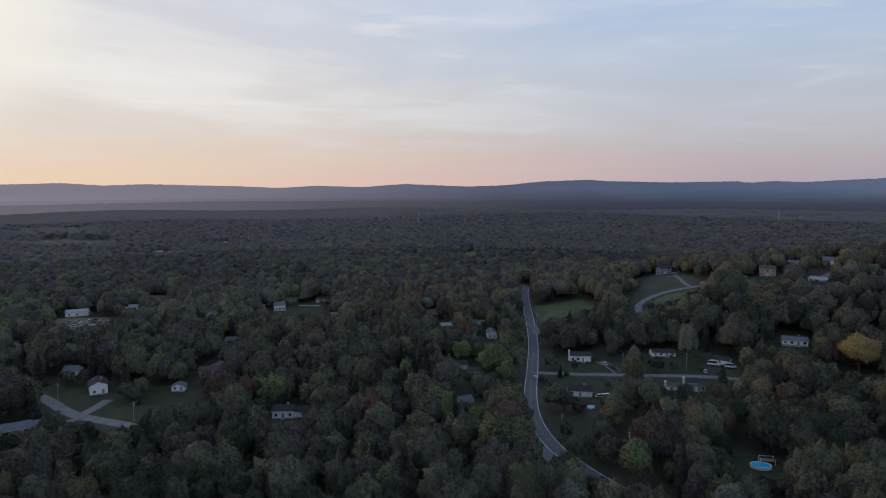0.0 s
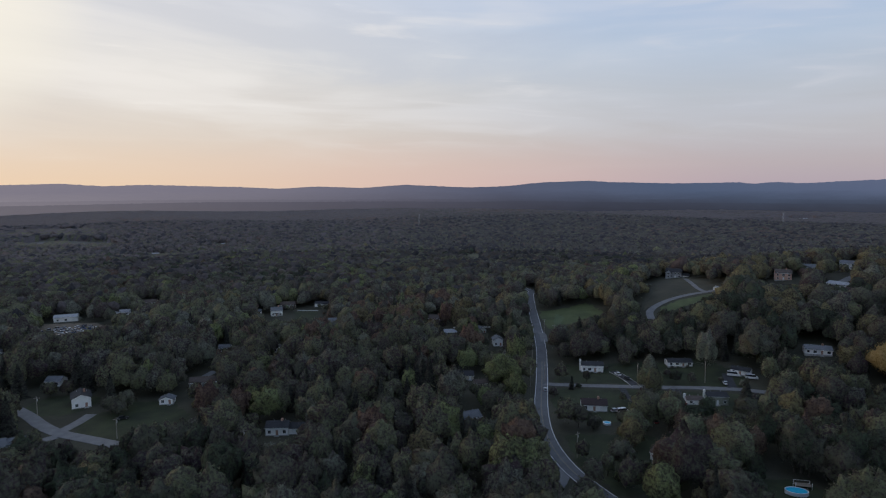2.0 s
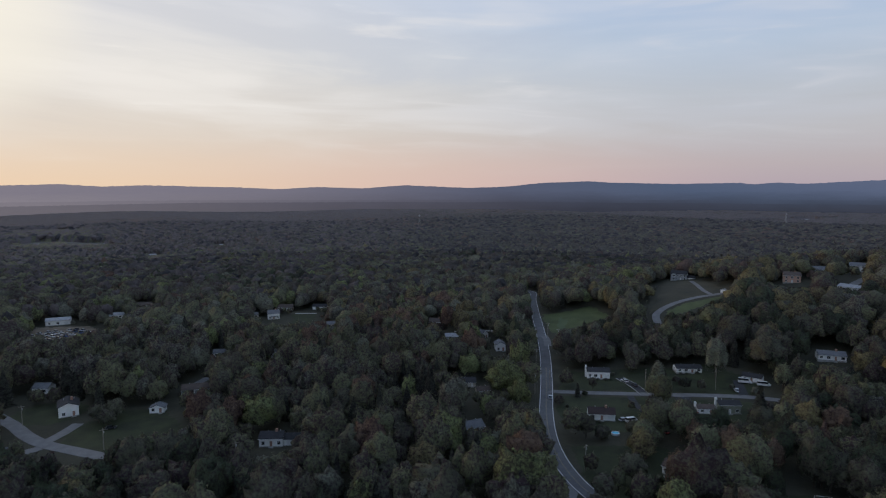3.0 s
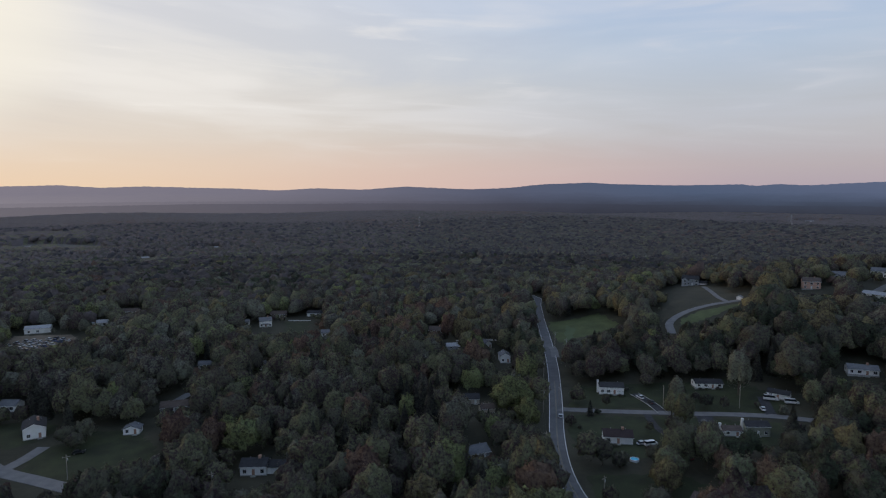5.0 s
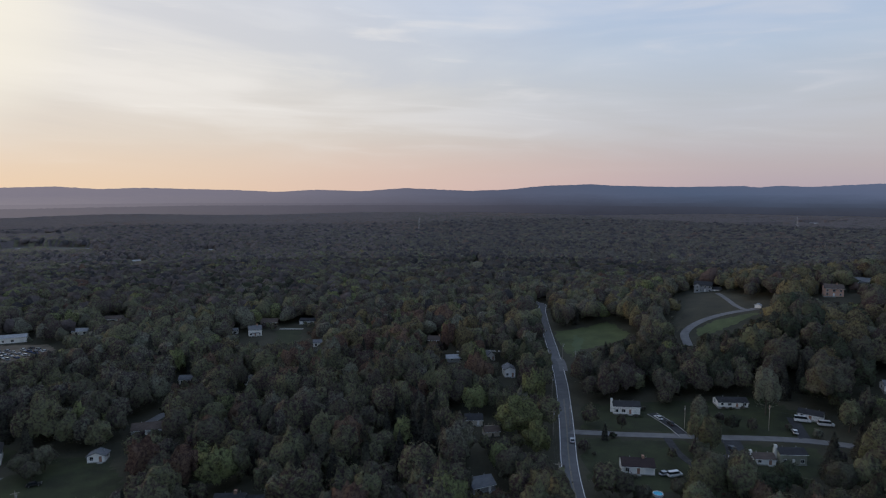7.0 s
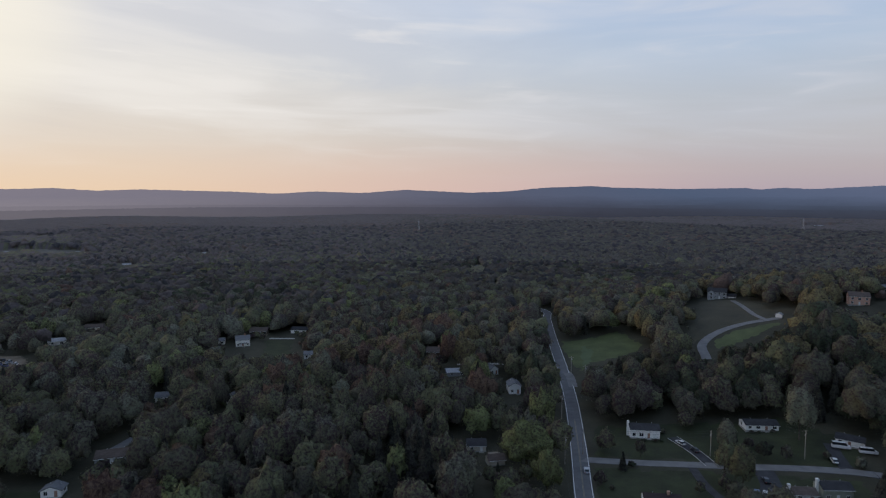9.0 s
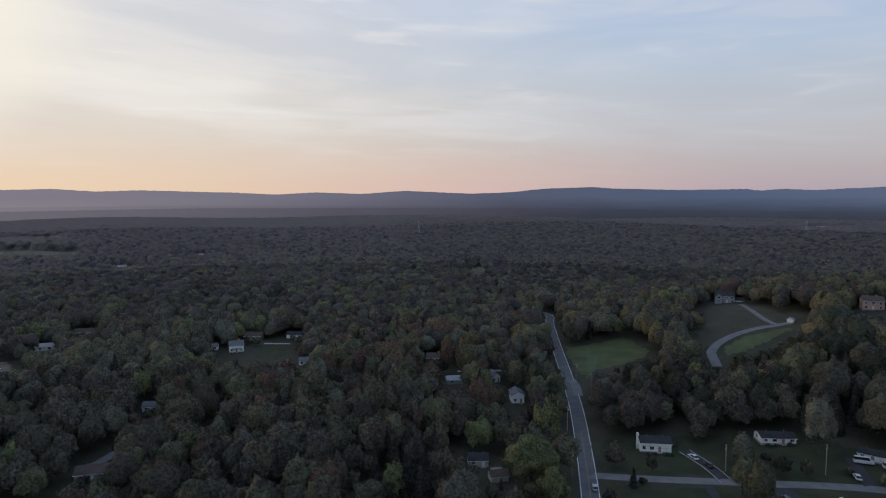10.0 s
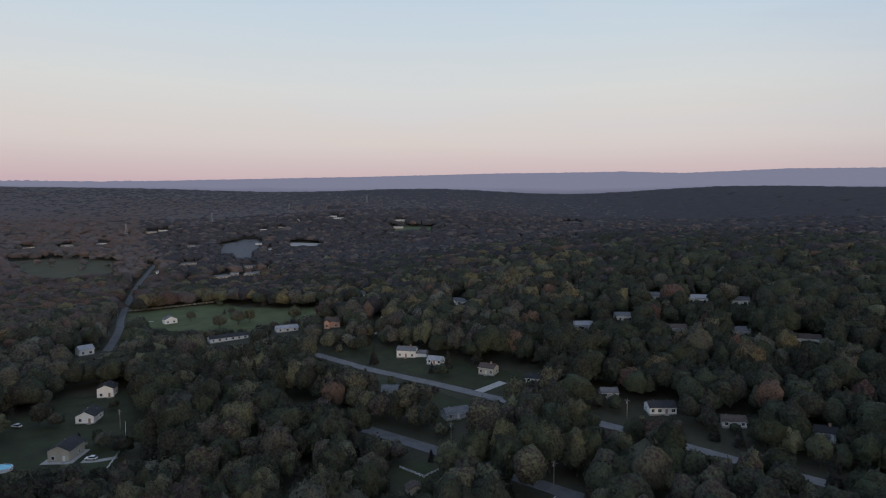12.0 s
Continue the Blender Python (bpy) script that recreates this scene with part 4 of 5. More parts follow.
house(313.2, 170.1, facing(308.5, 167.2, 10), 10, 7, 3.0, 1.6, "blue", "pale", "f", "small blue-grey house with pale roof")
house(341.7, 142, facing(341.7, 142, -5), 13, 8, 3.2, 1.8, "white", "grey", "", "white house at the lawn's edge")
house(271.9, 154.3, facing(267.8, 151.7, 8), 9, 7, 3.4, 1.8, "white", "grey", "", "white cottage beside a drive")
house(255.3, 133, facing(256.6, 129, 30), 17, 9, 3.2, 2.2, "grey", "pale", "", "broad house with wide pale roof near the cottages")
house(225.6, 176, facing(222.2, 173, 20), 11, 7, 3.4, 2.0, "white", "grey", "", "white house with grey roof in thick trees")
house(260, 51.2, facing(260, 51.2, -30), 9.2, 12.5, 4.9, 2.3, "tan", "charcoal", "Gkot", "tan raised-ranch house with dark roof and deck")
house(295, 29.5, facing(295, 29.5, -24), 9.0, 11.0, 3.8, 2.4, "white", "charcoal", "Go", "white house with front gable and dark roof")
house(326, 9.2, facing(326, 9.2, -14), 8.6, 10.5, 5.2, 2.0, "white", "charcoal", "Go", "white two-storey house with grey roof on a lawn")
house(423.1, -16.2, facing(425.2, -20.4, 20), 10, 8, 4.4, 2.4, "white", "pale", "fo", "bright white house by the far road")
house(450.2, 46, facing(452.5, 42, 0), 11, 7, 3.2, 1.8, "white", "grey", "f", "low white house far in the woods")
house(532.6, 16, facing(535.3, 12, 0), 12, 8, 3.4, 2.0, "white", "grey", "f", "white house far in the woods")
house(480.4, -101.4, facing(482.8, -106.9, 14), 11, 8, 4.2, 2.6, "white", "grey", "Gf", "white barn with dark arched opening in a field")
house(384.9, -95.3, facing(386.8, -100.7, 16), 30, 8, 3.2, 1.8, "white", "charcoal", "fo", "long white farm building with dark roof")
house(369.8, -133.9, facing(371.6, -139.9, 12), 18, 8, 3.2, 1.8, "white", "pale", "fo", "white farm building with pale roof")
house(346.7, -159.3, facing(346.7, -159.3, -16), 13, 9, 5.0, 3.0, "brick", "brown", "wfo", "peach gabled house beside the farm")
house(410, -247.6, facing(412, -255.3, 10), 16, 8, 4.6, 2.4, "white", "grey", "f", "white house at the field's far side")
house(292.5, -243.5, facing(292.5, -243.5, -10), 17, 9, 3.6, 2.2, "white", "grey", "wf", "long white house among trees")
house(244.2, -128.8, facing(244.2, -128.8, -14), 13, 8, 4.8, 2.0, "white", "grey", "cbo", "white two-storey house above the lane")
house(220.1, -126.8, facing(220.1, -126.8, -20), 10, 7, 3.0, 1.8, "white", "pale", "", "white cottage beside the lane")
house(183.9, -127.8, facing(183.9, -127.8, -26), 10, 7.5, 4.2, 2.0, "cream", "brown", "co", "cream house with brown roof by a drive")
house(156.8, -128.8, facing(156.8, -128.8, -10), 8, 6, 3.0, 1.7, "white", "charcoal", "", "small white house under tall trees")
house(209, -78.1, facing(209, -78.1, -6), 10, 7, 3.0, 1.9, "grey", "grey", "", "grey house below the lane")
house(163.8, -73, facing(164.6, -78.1, 24), 13, 8, 3.0, 2.0, "blue", "grey", "o", "pale blue ranch house with grey roof")
house(91, -126.8, facing(91, -132.7, 22), 13.5, 8, 3.6, 2.0, "white", "charcoal", "o", "white ranch house with dark roof above the lane")
house(62, -129.9, facing(62, -135.8, 18), 11, 7, 3.0, 1.8, "white", "brown", "", "low white house behind trees")
house(117, -130.9, facing(117, -136.9, 14), 9, 7, 3.0, 1.8, "grey", "grey", "", "grey house hidden in trees")
house(133.5, -11.5, facing(133.5, -11.5, 20), 5.6, 4.6, 2.5, 1.2, "cream", "brown", "G", "small cream garden shed behind a fence")
house(30, -138, facing(30, -144.1, 10), 9, 7, 3.4, 2.0, "blue", "charcoal", "c", "dark-roofed house by the lane's end")
for hx, hy, hw, wl, rf in ((127, -297.3, 15, "white", "pale"), (155.8, -293.3, 12, "white", "grey"), (101, -303.4, 12, "white", "grey"), (173.9, -217.2, 15, "blue", "pale"), (156.8, -243.5, 14, "white", "grey"),
                           (53, -248.6, 14, "white", "brown"), (87, -244.6, 12, "grey", "grey"), (120, -233.4, 13, "grey", "brown")):
    house(hx, hy, facing(hx, hy, 12), hw, 8, 4.2, 2.0, wl, rf, "f", "house with %s roof on the wooded slope" % rf)
for hx, hy, hw in ((1189.5, -503.3, 34), (839.2, -267.9, 16), (733.2, -252.4, 22), (913.8, -349.2, 26), (714.5, -285.8, 20), (725.9, -313.2, 18), (706.6, -330.7, 24), (790.8, -377.2, 22), (769, -399.3, 18), (1501.8, -519.2, 24), (1415.7, -280.4, 30),
                   (1400.1, -348.6, 24), (1394.7, -414.9, 26), (1498.1, -567.5, 24), (1506.5, -604.1, 26), (1533, -1065, 46), (1441, -1134, 44), (1290, -990, 60), (1361, -910, 26), (1340, -1010, 50), (1034.7, -958.4, 30), (1308, -756, 26), (1298, -799, 22), (1111, -1050, 40),
                   (811, -1431, 50), (674, -1183, 20), (1000, -560, 30), (1090, -600, 34)):
    n_ = int(hx * 7 + hy * 3) % 5
    house(hx, hy, facing(hx, hy, 8 + 13 * (n_ - 2)), hw * (0.55 + 0.15 * n_), 9 + n_, 3.2 + 0.6 * (n_ % 3), 1.4 + 0.4 * (n_ % 2), ("white", "grey", "cream", "white", "tan")[n_], ("pale", "grey", "pale", "charcoal", "grey")[n_], "f",
          ("long white building", "low grey building", "cream building", "white house with dark roof", "tan building with grey roof")[n_] + " far beyond the fields")

for hx, hy, hw in ((1096, 2195, 44), (1150, 2200, 36), (1311, 2240, 30), (-598, 1075, 24), (-394, 1089, 16), (-437, 932, 14), (-700, 1080, 22)):
    house(hx, hy, facing(hx, hy, 8), hw, 10, 4.4, 1.6, "white", "pale", "f", "pale far-off building among the woods")
# the far canopy leaves those places open
_low = np.zeros(len(_q), bool)
for hx, hy, *_rest in HOUSES:
    if math.hypot(hx, hy - 100) > 600:
        _low |= np.hypot(_q[:, 0] - hx, _q[:, 1] - hy) < 48
for nm, poly, mat, lab in LAWNS:
    if nm == "field":
        _low |= inside(poly, _q[:, 0], _q[:, 1])
_q[:, 2] -= np.where(_low & ~_east, 14.0, 0.0)
_v.foreach_set("co", _q.ravel())
far_woods.data.update()


# ---- pools, cars, poles ----
def ring(bm, r, z, n=28, sx=1.0):
    return [bm.verts.new((math.cos(i * math.tau / n) * r * sx, math.sin(i * math.tau / n) * r, z)) for i in range(n)]


def swimming_pool(x, y, r, sx, rot, label, h=1.25):
    t = thing("swimming_pool", pose(x, y, hz(x, y), 0, 0, rot), label, "swimming pool")
    bm = bmesh.new()
    n = 28
    lo, hi, inn = ring(bm, r, -0.4, n, sx), ring(bm, r, h, n, sx), ring(bm, r - 0.18, h, n, sx)
    dn = ring(bm, r - 0.18, h - 0.35, n, sx)
    for i in range(n):
        j = (i + 1) % n
        bm.faces.new((lo[i], lo[j], hi[j], hi[i]))
        bm.faces.new((hi[i], hi[j], inn[j], inn[i]))
        bm.faces.new((inn[i], inn[j], dn[j], dn[i]))
    part("wall", bm, POOLW, t, "pale ribbed pool wall with white rim")
    bm = bmesh.new()
    bm.faces.new(ring(bm, r - 0.1, h - 0.16, n, sx))
    part("water", bm, WATER, t, "bright turquoise pool water")
    part("ladder", tube(tube(bmesh.new(), (r * sx - 0.3, -0.3, 0), (r * sx - 0.3, -0.3, h + 0.8), 0.04, 0.04, 6), (r * sx - 0.3, 0.3, 0), (r * sx - 0.3, 0.3, h + 0.8), 0.04, 0.04, 6), METAL, t)
    return t


def deck(x, y, rot, w, d, h, label):
    t = thing("deck", pose(x, y, hz(x, y), 0, 0, rot), label, "deck")
    n = int(w / 0.3)
    for i in range(n):
        part("board", boxed(-w / 2 + i * w / n, -d / 2, h - 0.05, -w / 2 + (i + 0.93) * w / n, d / 2, h), WOOD, t)
    for sx in (-1, 1):
        for sy in (-1, 1):
            part("post", boxed(sx * (w / 2 - 0.1) - 0.07, sy * (d / 2 - 0.1) - 0.07, -0.5, sx * (w / 2 - 0.1) + 0.07, sy * (d / 2 - 0.1) + 0.07, h + 1.0), TRIM, t, "white railing post")
    part("railing", boxed(-w / 2, d / 2 - 0.12, h + 0.92, w / 2, d / 2 - 0.04, h + 1.0), TRIM, t, "white railing")
    return t


def car(x, y, rot, colour, label, long=4.6, high=1.45, van=False):
    z = max(hz(x + dx, y + dy) for dx in (-1.5, 1.5) for dy in (-1.5, 1.5)) + 0.16
    t = thing("van" if van else "car", pose(x, y, z, 0, 0, rot), label, "van" if van else "car", "parked vehicles")
    L, W = long / 2, 0.9
    belt = high * 0.6
    prof = [(-L, 0.32), (-L, belt * 0.92), (-L * 0.62, belt), (L * 0.93, belt * 0.95), (L, belt * 0.7), (L, 0.32)]
    bm = prism(bmesh.new(), prof, "y", -W, W)
    bmesh.ops.bevel(bm, geom=bm.edges[:], offset=0.07, segments=2, affect="EDGES")
    part("body", bm, CARS[colour], t)
    if van:
        top = [(-L * 0.97, belt - 0.04), (-L * 0.94, high), (L * 0.45, high), (L * 0.68, belt - 0.04)]
    else:
        top = [(-L * 0.86, belt - 0.06), (-L * 0.58, high), (L * 0.12, high), (L * 0.45, belt - 0.06)]
    bm = prism(bmesh.new(), [(a, b) for a, b in top], "y", -W * 0.86, W * 0.86)
    part("glazing", bm, GLASS, t, "dark car glazing")
    a, b = top[1][0], top[2][0]
    part("roof", boxed(a - 0.05, -W * 0.84, high - 0.02, b + 0.05, W * 0.84, high + 0.05, 0.02), CARS[colour], t)
    for sx in (-1, 1):
        for sy in (-1, 1):
            c = (sx * L * 0.62, sy * (W - 0.06))
            w = part("wheel", tube(bmesh.new(), (c[0], c[1] - 0.11, 0.33), (c[0], c[1] + 0.11, 0.33), 0.33, 0.33, 14), RUBBER, t)
            part("rim", tube(bmesh.new(), (c[0], c[1] + sy * 0.09, 0.33), (c[0], c[1] + sy * 0.125, 0.33), 0.19, 0.19, 10), METAL, w, "silver wheel rim")
    for sy in (-1, 1):
        part("headlight", boxed(L - 0.06, sy * 0.62 - 0.18, belt * 0.66, L + 0.02, sy * 0.62 + 0.18, belt * 0.84, 0.02), TRIM, t, "clear headlight")
        part("tail_light", boxed(-L - 0.02, sy * 0.66 - 0.16, belt * 0.6, -L + 0.05, sy * 0.66 + 0.16, belt * 0.86, 0.02), CARS["red"], t, "red tail light")
    return t


def utility_pole(x, y, rot, h=10.5, lamp=False):
    t = thing("utility_pole", pose(x, y, hz(x, y), 0, 0, rot), "weathered wooden utility pole with crossarm" if not lamp else "weathered utility pole with street lamp arm", "utility pole", "utility poles")
    part("pole", tube(bmesh.new(), (0, 0, -0.8), (0, 0, h), 0.17, 0.12, 8), POLE, t)
    part("crossarm", boxed(-1.2, -0.06, h - 0.9, 1.2, 0.06, h - 0.76), POLE, t)
    for k in (-1.05, -0.45, 0.45, 1.05):
        part("insulator", tube(bmesh.new(), (k, 0, h - 0.76), (k, 0, h - 0.6), 0.05, 0.04, 6), CONCRETE, t)
    part("transformer", tube(bmesh.new(), (0.28, 0, h - 2.2), (0.28, 0, h - 1.4), 0.22, 0.22, 10), METAL, t, "grey can transformer")
    if lamp:
        part("lamp_arm", tube(bmesh.new(), (0, 0, h - 2.6), (0, -1.8, h - 2.2), 0.04, 0.04, 6), METAL, t)
    return (x, y, hz(x, y) + h)


def wires(a, b, name="overhead_wire"):
    d = Vector((b[0] - a[0], b[1] - a[1], 0))
    s = Vector((d.y, -d.x, 0)).normalized()
    for o, dz in ((-1.05, -0.6), (1.05, -0.6), (0.0, -2.4)):
        bm = bmesh.new()
        n, rings = 10, []
        for i in range(n + 1):
            f = i / n
            p = Vector(a).lerp(Vector(b), f) + s * o + Vector((0, 0, dz - 4 * f * (1 - f) * d.length * 0.018))
            rings.append([bm.verts.new(p + s * (0.022 * cu) + Vector((0, 0, 0.022 * cv))) for cu, cv in ((1, 0), (0, 1), (-1, 0), (0, -1))])
        for r0, r1 in zip(rings, rings[1:]):
            for k in range(4):
                bm.faces.new((r0[k], r0[(k + 1) % 4], r1[(k + 1) % 4], r1[k]))
        tagged(part(name, bm, WIRE), "thin black overhead wire between poles", "wire", "overhead wires")


swimming_pool(114.0, 210.4, 2.5, 1.45, -12, "oval above-ground swimming pool with turquoise water")
deck(118.2, 214.2, -12, 5.2, 2.6, 1.2, "grey timber pool deck with white railing")
swimming_pool(264.5, 71.5, 3.0, 1.3, 40, "round backyard swimming pool with turquoise water")
swimming_pool(67.7, 270.8, 1.7, 1.0, 0, "small pale-blue covered paddling pool on a lawn", 0.8)

for cx, cy, cr, cc, cl in ((91.2, 337.5, 105, "white", "white saloon car parked on a blacktop drive"), (94.2, 331, 100, "black", "black car parked on a blacktop drive"),
                           (101, 297.5, 60, "blue", "dark blue car parked beside a house"), (103.6, 296.5, 62, "white", "white car parked beside a house"), (106.4, 297, 75, "black", "black pickup-like car beside a house"),
                           (109.2, 293, 15, "red", "dark red car parked beside a house"), (108.6, 306, 80, "black", "dark car on the driveway"),
                           (75.3, 285.2, 20, "silver", "silver car parked behind a ranch house"), (140.3, 318.8, 75, "white", "white car on a driveway among trees"), (88, 272, 120, "red", "dull red car at the yard's edge"),
                           (-143, 277, 30, "black", "black car on an open lawn"), (249, 46.5, 40, "white", "white car in front of a tan house"), (48.6, 314.5, 80, "silver", "silver car on the two-lane road"),
                           (57, 449, 80, "black", "black car pulled off the road")):
    car(cx, cy, cr, cc, cl)
car(78.3, 284, 15, "white", "white van parked behind a ranch house", 5.4, 2.1, True)
car(149, 328.5, -20, "white", "white camper van parked among trees", 6.2, 2.5, True)
car(156, 323.5, -15, "white", "white box trailer van by the sheds", 6.0, 2.3, True)
_r = random.Random(5)
for i in range(22):
    car(-267 + (i % 6) * 2.5 - (i // 6) * 6.4 + _r.uniform(-0.4, 0.4), 429 + (i % 6) * 4.9 + (i // 6) * 3.6 + _r.uniform(-0.4, 0.4), _r.choice([150, 155, 160, 335]), _r.choice(["white", "white", "silver", "black", "blue", "white"]),
        "parked vehicle in a crowded gravel yard", 4.8, _r.choice([1.45, 1.7, 2.0]))

POLES = [utility_pole(px, py, pr, ph, pl) for px, py, pr, ph, pl in ((35, 272, 0, 11, False), (42, 321, 5, 11, True), (49.5, 366, 5, 11, False), (55.8, 412, 8, 11, False), (61.8, 462, 8, 11, False))]
for a, b in zip(POLES, POLES[1:]):
    wires(a, b)
SIDEP = [utility_pole(px, py, pr, ph, False) for px, py, pr, ph in ((50.5, 329, 80, 10.5), (98.5, 327, 78, 10), (131.6, 322.4, 76, 11), (166, 307, 74, 10))]
for a, b in zip(SIDEP, SIDEP[1:]):
    wires(a, b)
for px, py, pr, ph in ((66.8, 429, 0, 10), (70.5, 412, 0, 10), (47.7, 238, 40, 10), (-77.4, 239, 20, 11), (-134.3, 256, 30, 9), (-183, 281, 20, 9), (273, 25.5, 10, 9), (362, -46.5, 0, 10), (470, -50, 0, 10), (541, -86, 0, 10),
                       (148, -50, 0, 9), (98, -44, 0, 9), (100, -112, 0, 9)):
    utility_pole(px, py, pr, ph)


def lattice_tower(x, y, h):
    t = thing("lattice_tower", pose(x, y, hz(x, y) + 8), "slim pale lattice tower far over the woods", "tower", "towers above the woods")
    for sx in (-1, 1):
        for sy in (-1, 1):
            part("leg", tube(bmesh.new(), (sx * 2.2, sy * 2.2, 0), (sx * 0.5, sy * 0.5, h), 0.22, 0.16, 5), METAL, t)
    for k in range(4):
        z = h * (0.25 + 0.22 * k)
        w = 2.2 - 1.7 * z / h
        part("brace", boxed(-w, -0.15, z - 0.15, w, 0.15, z + 0.15), METAL, t)
    part("crossarm", boxed(-3.5, -0.2, h * 0.9, 3.5, 0.2, h * 0.9 + 0.4), METAL, t)


for tx, ty, th in ((-66, 1650, 32), (880, 1600, 28), (1480, -720, 30), (1500, -980, 30), (1450, -1250, 30), (1430, -480, 30)):
    lattice_tower(tx, ty, th)


def dead_tree(x, y, h):
    t = thing("dead_tree", pose(x, y, hz(x, y)), "bare grey dead tree with forked limbs", "tree")
    rr = random.Random(int(x * 10))
    part("trunk", tube(bmesh.new(), (0, 0, -0.5), (0.2, 0, h * 0.55), 0.24, 0.15, 7), POLE, t)
    for i in range(7):
        a = i * 2.1 + rr.uniform(-0.4, 0.4)
        z = h * rr.uniform(0.3, 0.55)
        part("limb", tube(bmesh.new(), (0.1, 0, z), (math.cos(a) * h * 0.22, math.sin(a) * h * 0.22, z + h * rr.uniform(0.3, 0.5)), 0.10, 0.03, 5), POLE, t)


dead_tree(-21.9, 208, 13)


def rail_fence(a, b, n, high, label):
    """White post-and-rail fence between two places."""
    t = thing("fence", pose(a[0], a[1], hz(*a)), label, "fence")
    a, b = Vector((*a, 0)), Vector((*b, 0))
    for i in range(n + 1):
        p = a.lerp(b, i / n)
        z = hz(p.x, p.y)
        q = Vector((p.x - a.x, p.y - a.y, z - hz(a.x, a.y)))
        part("post", tube(bmesh.new(), q - Vector((0, 0, 0.3)), q + Vector((0, 0, high)), 0.09, 0.08, 6), TRIM, t)
        if i:
            for k in (0.35, 0.65, 0.95):
                part("rail", tube(bmesh.new(), last + Vector((0, 0, high * k)), q + Vector((0, 0, high * k)), 0.07, 0.07, 4), TRIM, t)
        last = q


rail_fence((562.8, -104.9), (540.6, -185.1), 16, 1.7, "long white rail fence at the edge of a farm field")
rail_fence((232.5, 48.3), (249.7, 34.9), 7, 1.2, "short white rail fence behind a house")
rail_fence((149.7, -21.7), (137.9, -21.4), 6, 1.0, "low white rail fence in a back garden")
rail_fence((137.7, -21.5), (137.1, -28.9), 4, 1.0, "low white rail fence in a back garden")
rail_fence((277.4, 21.4), (264.8, 26.9), 4, 1.2, "short white rail fence between back yards")
car(309, 54, 30, "white", "white car parked on a back lawn")
utility_pole(175.4, 11.7, 30, 9)


# ---- trees ----
def sphere_base(sub):
    bm = bmesh.new()
    bmesh.ops.create_icosphere(bm, subdivisions=sub, radius=1)
    v = np.array([p.co[:] for p in bm.verts])
    t = np.array([[p.index for p in f.verts] for f in bm.faces])
    bm.free()
    return v, t


ICO = {k: sphere_base(k) for k in (1, 2, 3, 4)}
for k in (1, 2, 3, 4):
    _v, _t = ICO[k]
    ICO[-k] = (_v, _t[_v[_t][:, :, 2].mean(1) > -0.4])      # without the underside, for far trees


def unit(a):
    return a / (np.linalg.norm(a, axis=1, keepdims=True) + 1e-9)


def sprays(rng, centres, normals, size):
    """Small leaf sprays, one ragged triangle each, at the given places."""
    n = len(centres)
    a = rng.normal(0, 1, (n, 3))
    nn = normals + rng.normal(0, 0.42, (n, 3))
    nn /= np.linalg.norm(nn, axis=1, keepdims=True) + 1e-9
    u = np.cross(nn, a)
    u /= np.linalg.norm(u, axis=1, keepdims=True) + 1e-9
    v = np.cross(nn, u)
    s = rng.uniform(0.65, 1.35, (n, 1)) * size
    k = rng.uniform(0.7, 1.2, (n, 3, 1))
    p = [centres + u * s * k[:, 0], centres + (-0.5 * u + 0.87 * v) * s * k[:, 1], centres + (-0.5 * u - 0.87 * v) * s * k[:, 2]]
    return np.stack(p, 1).reshape(-1, 3), np.arange(3 * n).reshape(-1, 3)


